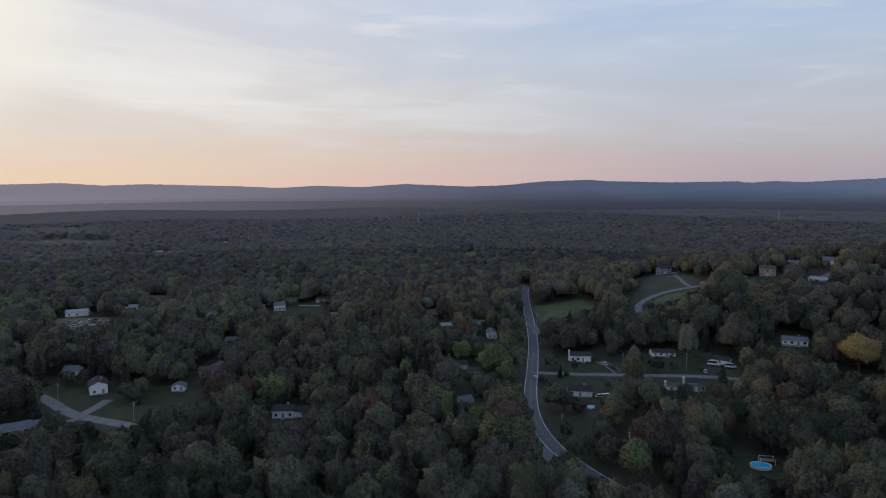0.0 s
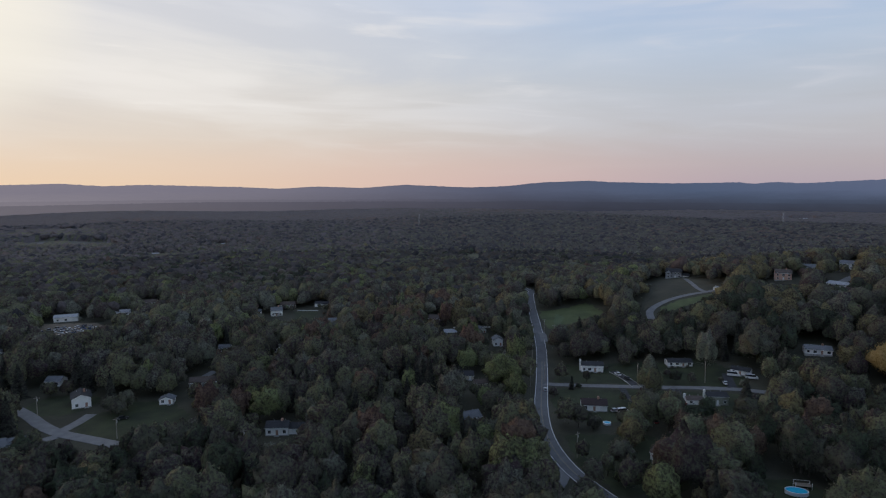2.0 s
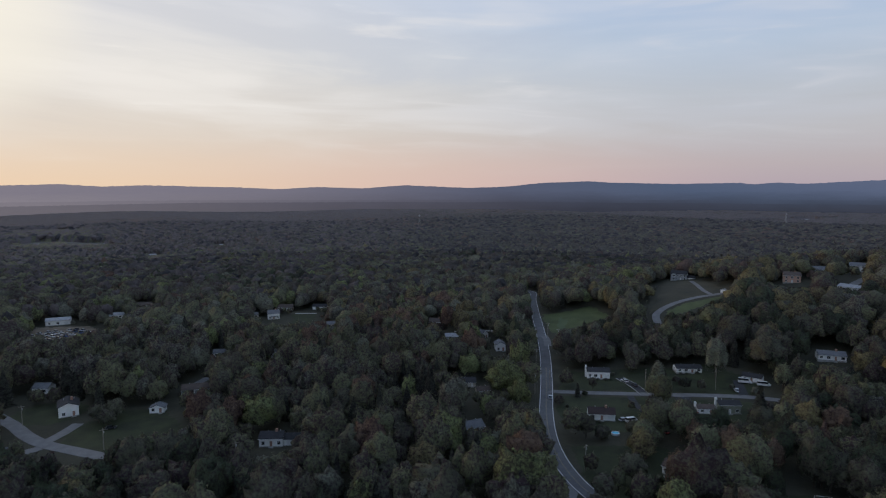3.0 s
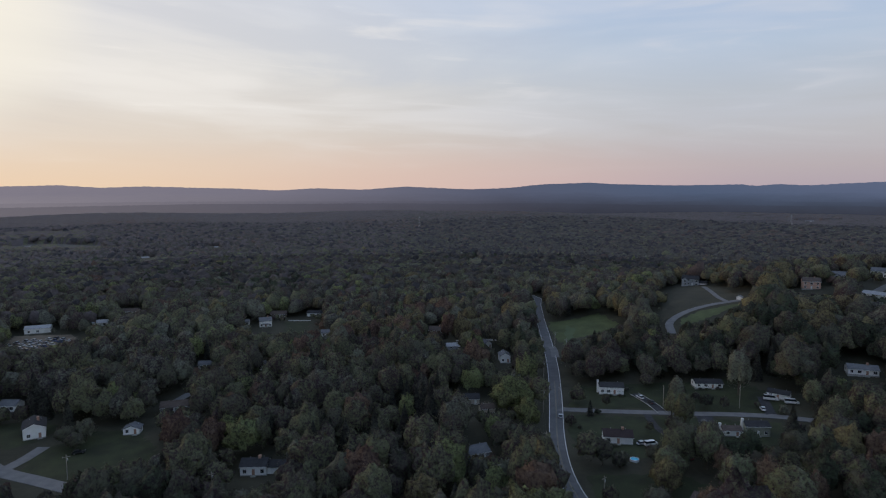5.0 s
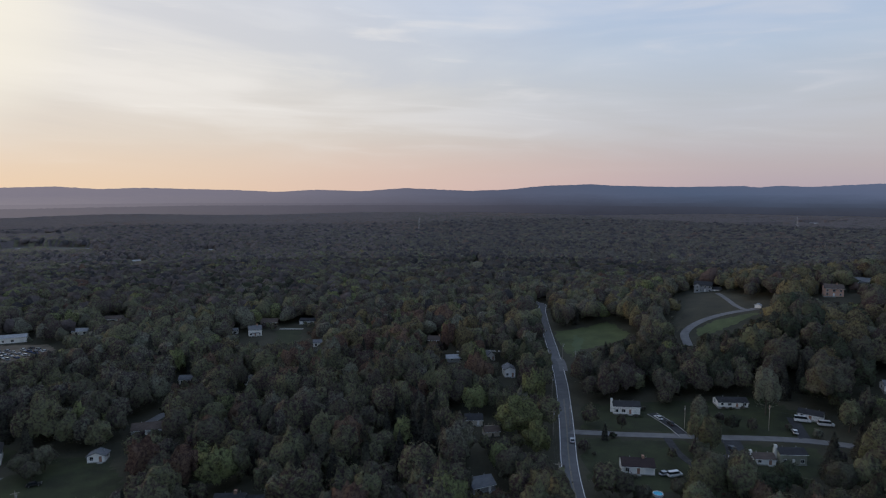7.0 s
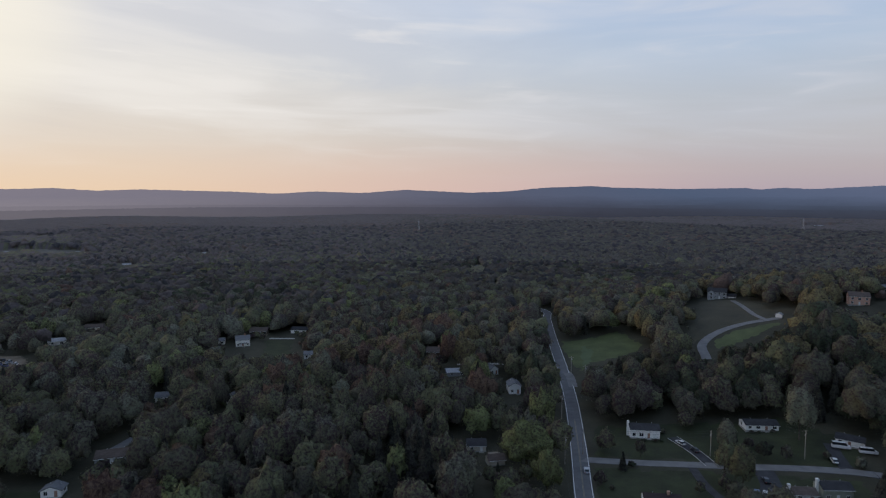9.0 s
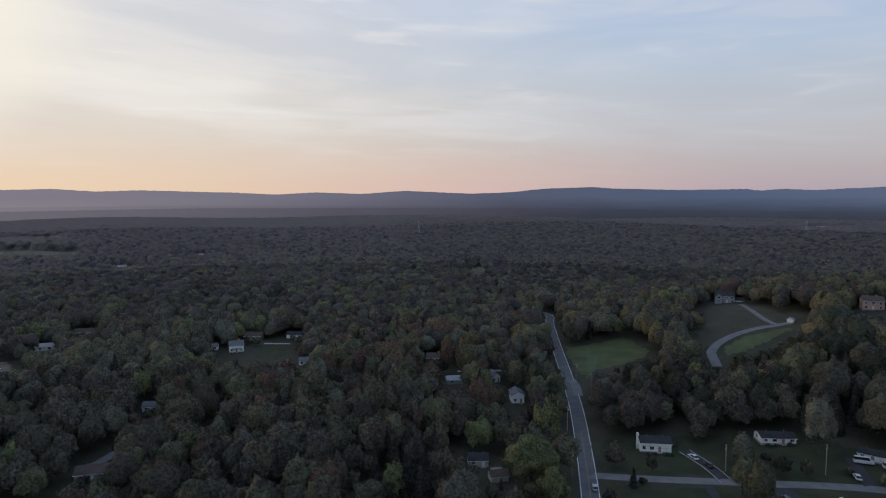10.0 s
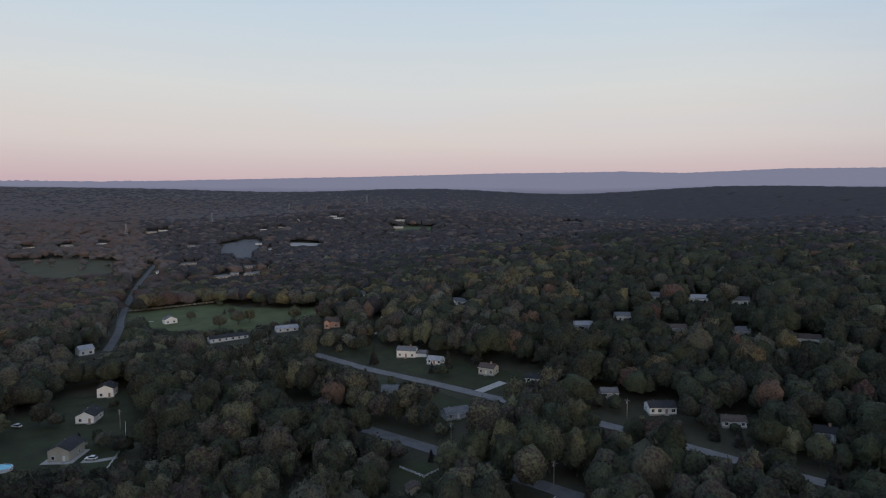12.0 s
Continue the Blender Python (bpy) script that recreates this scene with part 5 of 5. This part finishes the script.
def crown(rng, sub, lobes, leaves, leaf, height=16.0, radius=6.0, bump=0.52, rough=0.10):
    """A broadleaf crown: a dome swelling into uneven boughs, with loose leaf sprays all over. Returns vertices, triangles and normals, base at the ground."""
    lv, bt = ICO[sub]
    low = height * rng.uniform(0.02, 0.10)
    base = low + (height - low) * rng.uniform(0.36, 0.50)
    up, down = (height - base) * 0.93, (base - low)
    squash = rng.uniform(0.88, 1.12, 2)
    boughs, power = [], []
    for i in range(lobes):
        z = 1 - 1.45 * (i + rng.uniform(0.1, 0.9)) / lobes
        a = i * 2.39996 + rng.uniform(-0.5, 0.5)
        k = math.sqrt(max(0.0, 1 - z * z))
        boughs.append((math.cos(a) * k, math.sin(a) * k, z))
        power.append(rng.uniform(0.35, 1.0))
    boughs, power = np.array(boughs), np.array(power)
    width = 1.75 / math.sqrt(lobes)

    def swell(n):
        """How far the crown reaches in each direction."""
        ang = np.arccos(np.clip(n @ boughs.T, -1, 1)) / width
        b = np.where(ang < 1, np.sqrt(np.clip(1 - ang * ang, 0, 1)), 0) * power
        return 1 - bump * 0.72 + bump * b.max(1)

    def place(n, r):
        q = n * r[:, None]
        return np.stack([q[:, 0] * radius * squash[0], q[:, 1] * radius * squash[1], base + np.where(q[:, 2] > 0, q[:, 2] * up, q[:, 2] * down)], -1)

    v = place(lv, swell(lv) * (1 + rng.normal(0, rough, len(lv))))
    face = np.cross(v[bt[:, 1]] - v[bt[:, 0]], v[bt[:, 2]] - v[bt[:, 0]])
    nor = np.zeros_like(v)
    for c in range(3):
        np.add.at(nor, bt[:, c], face)
    nor = unit(unit(nor) + 0.12 * lv)
    if not leaves:
        return v, bt, nor
    n = rng.normal(0, 1, (leaves, 3))
    n[:, 2] = np.abs(n[:, 2]) * np.where(rng.uniform(0, 1, leaves) < 0.80, 1, -0.7)
    n = unit(n)
    near = np.argmax(n @ lv.T, axis=1)
    cv, ct = sprays(rng, place(n, swell(n) * rng.uniform(0.94, 1.17, leaves)), unit(nor[near] + 0.5 * n), leaf)
    cn = unit(np.repeat(nor[near] + 0.6 * n, 3, axis=0) + rng.normal(0, 0.42, cv.shape))
    return np.concatenate([v, cv]), np.concatenate([bt, ct + len(v)]), np.concatenate([nor, cn])


def conifer(rng, tiers, seg, height=15.0, radius=3.2):
    """A spruce: drooping ragged whorls up a stem."""
    V, T, off = [], [], 0
    for i in range(tiers):
        f = i / tiers
        z0 = height * (0.06 + 0.88 * f)
        r = radius * (1 - f) ** 0.85 + 0.25
        ang = np.arange(seg * 2) * math.pi / seg + rng.uniform(0, 3)
        rr = np.where(np.arange(seg * 2) % 2, 0.62, 1.0) * r * rng.uniform(0.8, 1.15, seg * 2)
        ring = np.stack([np.cos(ang) * rr, np.sin(ang) * rr, z0 - 0.22 * rr + rng.uniform(-0.2, 0.2, seg * 2)], -1)
        top = np.array([[0, 0, z0 + height / tiers * 1.7]])
        v = np.concatenate([ring, top])
        k = np.arange(seg * 2)
        V.append(v)
        T.append(np.stack([k, (k + 1) % (seg * 2), np.full(seg * 2, seg * 2)], -1) + off)
        off += len(v)
    v = np.concatenate(V)
    out = np.stack([v[:, 0], v[:, 1], np.full(len(v), radius * 0.35)], -1)
    return v, np.concatenate(T), unit(unit(out) + rng.normal(0, 0.25, v.shape))


def trunk_mesh(rng, height, tall=0.62):
    bm = bmesh.new()
    r = height * 0.018
    bend = Vector((rng.uniform(-0.4, 0.4), rng.uniform(-0.4, 0.4), height * tall * 0.5))
    tube(bm, (0, 0, -0.5), bend, r * 1.25, r * 0.85, 7)
    tip = bend + Vector((rng.uniform(-0.4, 0.4), rng.uniform(-0.4, 0.4), height * tall * 0.5))
    tube(bm, bend, tip, r * 0.85, r * 0.4, 6)
    for i in range(5):
        a = i * 1.9 + rng.uniform(-0.4, 0.4)
        s = bend.lerp(tip, rng.uniform(0, 0.7))
        tube(bm, s, s + Vector((math.cos(a) * height * 0.19, math.sin(a) * height * 0.19, height * rng.uniform(0.10, 0.2))), r * 0.45, r * 0.12, 5)
    me = bpy.data.meshes.new("trunk")
    bm.to_mesh(me)
    bm.free()
    me.materials.append(BARK)
    return me


def seg_dist(pts, x, y):
    """Distance of many places from a line of points."""
    best = np.full(x.shape, 1e9)
    for a, b in zip(pts[:-1:2], pts[2::2]):
        dx, dy = b.x - a.x, b.y - a.y
        t = np.clip(((x - a.x) * dx + (y - a.y) * dy) / (dx * dx + dy * dy + 1e-9), 0, 1)
        best = np.minimum(best, np.hypot(x - a.x - t * dx, y - a.y - t * dy))
    return best


# single trees that stand out: place, height, kind, breadth
FEATURED = [(48, 215, 11, DEEP, 1.0), (43, 204, 10, DEEP, 1.1), (55, 223, 9, GREEN, 1.1), (29, 213, 9, BRIGHT, 1.3), (22, 216, 10, BRIGHT, 1.1), (2, 204, 10, BRIGHT, 1.2), (93, 213, 15, NEEDLE, 1.1), (89, 224, 13, NEEDLE, 1.1), (61.4, 228, 12, DEEP, 1.2),
            (73.5, 222, 15, RUSSET, 0.8), (80, 226, 13, RUSSET, 1.0), (89, 219, 16, OLIVE, 0.9), (214, 306, 22, GOLD, 1.25), (133, 283, 17, NEEDLE, 1.2), (152, 296, 15, NEEDLE, 1.2), (153, 277, 17, NEEDLE, 1.2), (54.7, 267, 11, DEEP, 1.1),
            (90, 279, 12, DEEP, 1.2), (99, 279, 13, DEEP, 1.1), (126, 269, 13, DEEP, 1.2), (98, 301, 16, GREEN, 0.95), (162, 318, 14, GREEN, 1.1), (149, 284, 17, GREEN, 1.2), (160, 296, 15, GREEN, 1.2), (104, 268, 10, DIMMED, 1.3), (96, 271, 11, DEEP, 1.2),
            (111, 272, 12, DIMMED, 1.2), (88.5, 286, 11, DEEP, 0.9), (96, 309, 14, GREEN, 0.9), (80, 273, 9, NEEDLE, 1.2), (74, 268, 8, DEEP, 1.2), (27.5, 317, 19, BRIGHT, 1.6), (32, 300, 15, BRIGHT, 1.15), (105, 328, 14, SILVER, 0.8), (138, 337, 23, SILVER, 0.75),
            (62, 316, 8, NEEDLE, 1.0), (72, 327, 7, DEEP, 0.9), (-152, 284, 9, DEEP, 1.3), (-147, 289, 10, DEEP, 1.2), (-146, 280, 8, DEEP, 1.3), (474, -116, 9, DEEP, 1.2), (424, -112, 12, DEEP, 1.3), (424, -128, 13, DEEP, 1.4), (425, -139, 11, GREEN, 1.3),
            (395, -160, 12, GREEN, 1.5), (470, -150, 7, DEEP, 1.3),
            (75.6, 340.9, 1.8, DEEP, 1.5), (78.2, 340.5, 1.6, DIMMED, 1.6), (82.2, 340.1, 1.8, DEEP, 1.5), (84.6, 339.9, 1.6, DIMMED, 1.5), (123.2, 344.9, 1.8, DEEP, 1.5), (126.2, 344.7, 1.5, DIMMED, 1.7), (131.6, 344.4, 1.9, DEEP, 1.6),
            (61.8, 283.4, 1.7, DIMMED, 1.6), (64.2, 283, 1.5, DEEP, 1.6), (54, 301, 2.2, DEEP, 1.3), (66, 318.4, 2.6, DIMMED, 1.8), (88, 348, 2.4, DEEP, 1.4)]


def headroom(x, y):
    """The greatest height that a tree may have at each place: none on roads, lawns and houses, low in front of what the woods leave open."""
    cap = np.full(x.shape, 40.0)
    for pts, w in ROADS:
        cap = np.where(seg_dist(pts, x, y) < w / 2 + (5.5 if w > 7.5 else 4.6), 0, cap)
    draw = np.random.default_rng(77)
    for nm, poly, mat, lab in LAWNS:
        few = 0.03 if lab.startswith("open sloping") else 0.45 if nm == "lawn" and poly[0][1] < 330 and abs(poly[0][0]) < 100 else 0.24 if nm == "lawn" else (0.06 if nm == "meadow" else 0.0)
        cap = np.where(inside(poly, x, y), np.where(draw.uniform(0, 1, x.shape) < few, draw.uniform(4, 15, x.shape), 0), cap)
    for hx, hy, z, w, d, h, rot, shown in HOUSES:
        c, s = math.cos(radians(rot)), math.sin(radians(rot))
        lx, ly = (x - hx) * c + (y - hy) * s, -(x - hx) * s + (y - hy) * c
        cap = np.where((abs(lx) < w / 2 + (5.0 if shown else 3.4)) & (abs(ly) < d / 2 + (5.0 if shown else 3.4)), 0, cap)
    for px, py, ph, kk, w in FEATURED:
        cap = np.where(np.hypot(x - px, y - py) < 1.5 + 0.27 * ph * w, 0, cap)
    base = land(x, y)
    gaps = [(28.5, 316, 4.0, 6.0), (32, 300, 4.0, 5.0), (138, 337, 4.0, 3.0)]
    for hx, hy, z, w, d, h, rot, shown in HOUSES:
        if math.hypot(hx, hy - 130) < 620:
            gaps.append((hx, hy, z + (-2.2 if shown else h * (0.95 if hy > 250 else 0.55)), w / 2 + (3.5 if shown else -0.5 if hy > 250 else -0.5)))
        elif math.hypot(hx, hy - 130) < 2000:
            gaps.append((hx, hy, z + h * 0.3, w / 2))
    for line, half, lo, hi in ((SIDE, 4, 40, 150), (CUL, 4, -192, -135), (LANE_E, 3, 150, 290), (LANE_E, 2, 92, 112), (LANE_E, 2, 48, 76), (LANE_E, 2, 18, 34), (LANE_S, 1, 150, 185), (LANE_S, 1, 84, 106)):
        for p in along(line, 8):
            if lo < p.x < hi:
                gaps.append((p.x, p.y, hz(p.x, p.y), half))
    for p in along(MAIN, 8):
        if 200 < p.y < 310:
            gaps.append((p.x, p.y, hz(p.x, p.y), 3.0))
    for p in along(FARROAD, 12):
        gaps.append((p.x, p.y, hz(p.x, p.y), 5.0))
    gaps += [(115, 210.4, -3.0, 6.5), (119, 215, -2.0, 4.0), (216, 308, 6.0, 9.0), (60, 262, 0.0, 6.0), (85, 318, -1.0, 8.0), (130, 312, -1.0, 8.0), (264.5, 71.5, 1.0, 4.0), (241, 42, 0.0, 9.0), (143, -23, 1.0, 8.0), (134.5, -12, 2.0, 4.0), (271, 24, 0.0, 5.0)]
    late = len(gaps)
    gaps += [(p.x, p.y, hz(p.x, p.y), 6) for p in along(HILL, 8)]
    for nm, poly, mat, lab in LAWNS[:4] + LAWNS[8:10] + LAWNS[11:12] + LAWNS[14:15] + LAWNS[19:]:
        mx, my = sum(q[0] for q in poly) / len(poly), sum(q[1] for q in poly) / len(poly)
        for px, py in poly:
            for f in (0.25, 0.7):
                qx, qy = mx + (px - mx) * f, my + (py - my) * f
                gaps.append((qx, qy, hz(qx, qy), 9))
    for i, (gx, gy, gz, half) in enumerate(gaps):
        az = math.degrees(math.atan2(-gx, gy - 130))
        for cx, cy in (((C1,) if i >= late else (C0, C1)) if math.degrees(math.atan2(-gx, gy)) > -38 and gy > 0 else (((-3, 132),) if az > -95 else ((-2, 140),))):
            L = math.hypot(cx - gx, cy - gy)
            ux, uy = (cx - gx) / L, (cy - gy) / L
            s = (x - gx) * ux + (y - gy) * uy
            o = abs((x - gx) * uy - (y - gy) * ux)
            lim = gz + s * (100 - gz) / L - base
            cap = np.where((s > -2) & (s < L) & (o < half + 2.0), np.minimum(cap, lim), cap)
    return cap


def kinds_at(rng, x, y):
    """Which leaf colour grows where."""
    n = len(x)
    u = rng.uniform(0, 1, n)
    k = np.select([u < 0.46, u < 0.80, u < 0.85, u < 0.88, u < 0.985], [GREEN, DEEP, BRIGHT, OLIVE, SILVER], RUSSET)
    red = np.exp(-((x + 45) / 62) ** 2 - ((y - 462) / 75) ** 2)
    red = np.maximum(red, 0.4 * np.exp(-((x - 90) / 45) ** 2 - ((y - 235) / 35) ** 2))
    red = np.maximum(red, 0.9 * ((x > 540) & (y < 260) & (y > -140)))
    red = np.maximum(red, 0.12 * ((y < -150) & (x > 40)))
    red = np.maximum(red, 0.55 * ((y < -240) & (x > 210) & (x < 800) & (np.sin(x / 60 + y / 90) > -0.2)))
    red = np.maximum(red, 0.75 * np.exp(-((x + 132) / 30) ** 2 - ((y - 214) / 22) ** 2))
    red = np.maximum(red, 0.8 * np.exp(-((x + 112) / 22) ** 2 - ((y - 292) / 16) ** 2))
    k = np.where(rng.uniform(0, 1, n) < red * 0.8, np.where(rng.uniform(0, 1, n) < 0.6, RUSSET, OLIVE), k)
    # southern woods' dimness put into leaf colour: a darker kind mostly replaces others
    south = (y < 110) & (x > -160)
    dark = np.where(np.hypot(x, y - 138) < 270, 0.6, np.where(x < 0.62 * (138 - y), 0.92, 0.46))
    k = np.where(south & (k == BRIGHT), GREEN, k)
    k = np.where(south & (k != RUSSET) & (rng.uniform(0, 1, n) < dark), DIMMED, k)
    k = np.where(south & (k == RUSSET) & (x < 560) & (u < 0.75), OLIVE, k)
    # the same darkened leaf tone for part of the eastern slope
    k = np.where((x > 90) & (y > 110) & (y < 420) & (k != RUSSET) & (rng.uniform(0, 1, n) < 0.42), DIMMED, k)
    stand = np.sin(x / 95 + 1.7 * np.sin(y / 130)) + np.sin(y / 75 + 0.012 * x + 1.0)
    k = np.where((stand > 0.75) & (y > 110) & (rng.uniform(0, 1, n) < 0.6), np.where(u < 0.5, DEEP, DIMMED), np.where((stand < -0.8) & (y > 110) & (rng.uniform(0, 1, n) < 0.4), np.where(u < 0.2, SILVER, GREEN), k))
    # hill: olive leaves, partly warm evening light put into the colour
    hill = np.exp(-(np.hypot(x - 330, y - 480) / 230) ** 4)
    k = np.where(rng.uniform(0, 1, n) < hill * 0.7, np.where(rng.uniform(0, 1, n) < 0.36, OLIVE, np.where(u < 0.5, GREEN, DEEP)), k)
    pine = np.maximum(np.exp(-((x + 14) / 30) ** 2 - ((y - 305) / 34) ** 2), 0.11 * (np.hypot(x, y) < 520))
    k = np.where(rng.uniform(0, 1, n) < pine * 0.85, NEEDLE, k)
    return k


def plant():
    rng = np.random.default_rng(21)
    # jittered grid of stems
    def stems(step, r0, r1):
        g = np.arange(-r1, r1, step)
        X, Y = np.meshgrid(g, g, indexing="ij")
        X = X.ravel() + rng.uniform(-0.42, 0.42, X.size) * step
        Y = Y.ravel() + 100 + rng.uniform(-0.42, 0.42, Y.size) * step
        r = np.hypot(X, Y - 100)
        az = np.degrees(np.arctan2(-X, Y - 100))
        keep = (r >= r0) & (r < r1) & ((np.degrees(np.arctan2(-X, Y)) < 41) | (az > 176) | (np.hypot(X, Y - 70) < 240))
        return X[keep], Y[keep]

    x1, y1 = stems(8.7, 0, 560)
    x2, y2 = stems(10.8, 560, 830)
    x3, y3 = stems(13.0, 830, 1250)
    x4, y4 = stems(17.0, 1250, 1800)
    x, y = np.concatenate([x1, x2, x3, x4]), np.concatenate([y1, y2, y3, y4])
    cap = headroom(x, y)
    h = np.clip(rng.normal(16.0, 2.9, len(x)), 8.5, 23.5) + 1.8 * np.sin(x / 37) * np.cos(y / 41)
    h = h + 7.0 * np.exp(-((x - 215) / 62) ** 2 - ((y - 422) / 45) ** 2)
    even = np.clip((np.hypot(x, y - 100) - 300) / 450, 0, 0.75)
    h = np.minimum(h * (1 - even) + (15.5 + 6.0 * np.exp(-((x - 215) / 62) ** 2 - ((y - 422) / 45) ** 2)) * even, cap)
    ok = h > 3.2
    x, y, h = x[ok], y[ok], h[ok]
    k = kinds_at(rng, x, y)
    z = land(x, y)
    # nearness to what the flight passes
    near = np.minimum(np.hypot(x, y - 30), np.where(x > 60, np.hypot(x, y - 138), 1e9))
    front = np.degrees(np.arctan2(-x, y - 60))
    seen = (front < 44) & (near > 118)
    order = np.argsort(np.where(seen, near, 1e9))
    rank = np.empty(len(x), int)
    rank[order] = np.arange(len(x))
    rot = rng.uniform(0, math.tau, len(x))
    wide = rng.uniform(0.74, 1.2, len(x)) * np.clip(h / 16, 0.55, 1.1) ** -0.25
    wide = wide * np.where((x > 0) & (y < 150) & (np.hypot(x, y - 138) > 230), np.where(np.hypot(x, y - 138) > 520, 1.38, 1.16), 1.0)

    # single trees nearest the flight
    NEAR = 300
    protos = {}
    for kk in range(9):
        for v in range(4 if kk != GOLD else 1):
            rr = np.random.default_rng(100 + kk * 10 + v)
            H = 16.0
            if kk == NEEDLE:
                cv, ct, cn = conifer(rr, 20, 15, H, 3.6)
            else:
                cv, ct, cn = crown(rr, -3, 34 + 8 * v, 1500, 0.27, H, 5.0 + 0.3 * v, 0.42)
            protos[kk, v] = (big_mesh("crown", cv, ct, [LEAF[kk]], normals=cn), trunk_mesh(rr, H, 0.6 if kk != NEEDLE else 0.95))
    words = {GREEN: "mid-green broadleaf tree with full rounded crown", DEEP: "dark green broadleaf tree in dense woodland", BRIGHT: "bright yellow-green leafy tree",
             OLIVE: "olive-tinged broadleaf tree turning early", RUSSET: "russet-brown broadleaf tree in early autumn colour", SILVER: "pale silvery-green broadleaf tree",
             NEEDLE: "dark narrow spruce among broadleaf trees", GOLD: "golden yellow tree standing out in the woods", DIMMED: "broadleaf tree with shade put into its dark green leaves"}

    def single(px, py, pz, ph, kk, v, w, a):
        low = ph < 3
        t = new("shrub" if low else "tree")
        t.matrix_world = Matrix.LocRotScale((px, py, pz - 0.2), Euler((0, 0, a)), (ph / 16 * w, ph / 16 * w, ph / 16))
        tagged(t, "low dark green shrub beside a house" if low else words[kk], "shrub" if low else "tree", "shrubs by the houses" if low else "trees near the flight")
        for nm, me in (("crown", protos[kk, v][0]), ("trunk", protos[kk, v][1])):
            o = new(nm, me)
            o.parent = t

    for i in order[:NEAR]:
        single(x[i], y[i], z[i], h[i], int(k[i]), int(i) % 4, wide[i], rot[i])
    for px, py, ph, kk, w in FEATURED:
        single(px, py, hz(px, py), ph, kk, 0, w, px)

    # the rest, joined
    def grove(name, sel, make, label, nvar, mats=LEAF, pick=None):
        lib = {}
        V, T, M, Q, off = [], [], [], [], 0
        for i in sel:
            key = (int(k[i]) == NEEDLE, int(i) % nvar)
            if key not in lib:
                lib[key] = make(np.random.default_rng(500 + key[1] + 50 * key[0]), key[0])
            bv, bt, bn = lib[key]
            c, s, q = math.cos(rot[i]), math.sin(rot[i]), h[i] / 16
            w = q * wide[i]
            V.append(np.stack([(bv[:, 0] * c - bv[:, 1] * s) * w + x[i], (bv[:, 0] * s + bv[:, 1] * c) * w + y[i], bv[:, 2] * q + z[i] - 0.2], -1))
            Q.append(np.stack([bn[:, 0] * c - bn[:, 1] * s, bn[:, 0] * s + bn[:, 1] * c, bn[:, 2]], -1))
            T.append(bt + off)
            M.append(np.full(len(bt), k[i] if pick is None else pick[i]))
            off += len(bv)
        if V:
            ob = new(name, big_mesh(name, np.concatenate(V), np.concatenate(T), mats, np.concatenate(M), normals=np.concatenate(Q)))
            tagged(ob, label, "woodland", kind="stuff")

    r = np.hypot(x, y - 100)
    rest = rank >= NEAR
    vis = front < 400
    near = np.minimum(near, np.hypot(x, y - 135))
    shown = (np.degrees(np.arctan2(-x, y)) < 41) & (np.hypot(x, y + 10) > 165)
    B = np.where(rest & vis & (near < 320) & shown)[0]
    C = np.where(rest & vis & ((near >= 320) | ~shown) & (r < 560))[0]
    D = np.where(rest & vis & (r >= 560) & (r < 830))[0]
    E_ = np.where(rest & vis & (r >= 830) & (r < 1250))[0]
    F_ = np.where(rest & vis & (r >= 1250))[0]
    # haze by colour: farther trees more often take the greyed canopy tones
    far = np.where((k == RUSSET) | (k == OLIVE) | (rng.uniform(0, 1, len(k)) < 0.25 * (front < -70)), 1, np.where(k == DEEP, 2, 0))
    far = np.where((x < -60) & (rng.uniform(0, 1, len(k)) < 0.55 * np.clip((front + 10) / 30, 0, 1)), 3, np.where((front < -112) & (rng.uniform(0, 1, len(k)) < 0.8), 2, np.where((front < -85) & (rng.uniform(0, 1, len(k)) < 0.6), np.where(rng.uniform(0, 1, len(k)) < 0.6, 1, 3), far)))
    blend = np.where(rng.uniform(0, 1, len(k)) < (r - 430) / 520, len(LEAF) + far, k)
    grove("near_woods", B, lambda g, n: conifer(g, 14, 10, 16, 3.6) if n else crown(g, -3, int(g.integers(22, 36)), 220, 0.42, radius=5.3, bump=0.44), "mixed dark green woodland trees around houses and roads", 12)
    grove("middle_woods", C, lambda g, n: conifer(g, 8, 7, 16, 3.6) if n else crown(g, -2, 13, 46, 0.72, radius=6.1, bump=0.46), "dense mixed woodland with rounded crowns", 12, LEAF + HAZED_LEAF, blend)
    grove("distant_woods", D, lambda g, n: conifer(g, 5, 5, 16, 3.6) if n else crown(g, -2, 7, 12, 1.1, radius=7.2, bump=0.5), "distant rolling woodland canopy", 12, LEAF + HAZED_LEAF, blend)
    grove("distant_woods", E_, lambda g, n: crown(g, -1, 4, 6, 1.8, radius=7.8), "far rolling woodland canopy", 12, LEAF + HAZED_LEAF, blend)
    grove("distant_woods", F_, lambda g, n: crown(g, -1, 4, 0, 1.8, radius=10.0), "farthest rolling woodland canopy", 12, HAZED_LEAF, far)


plant()
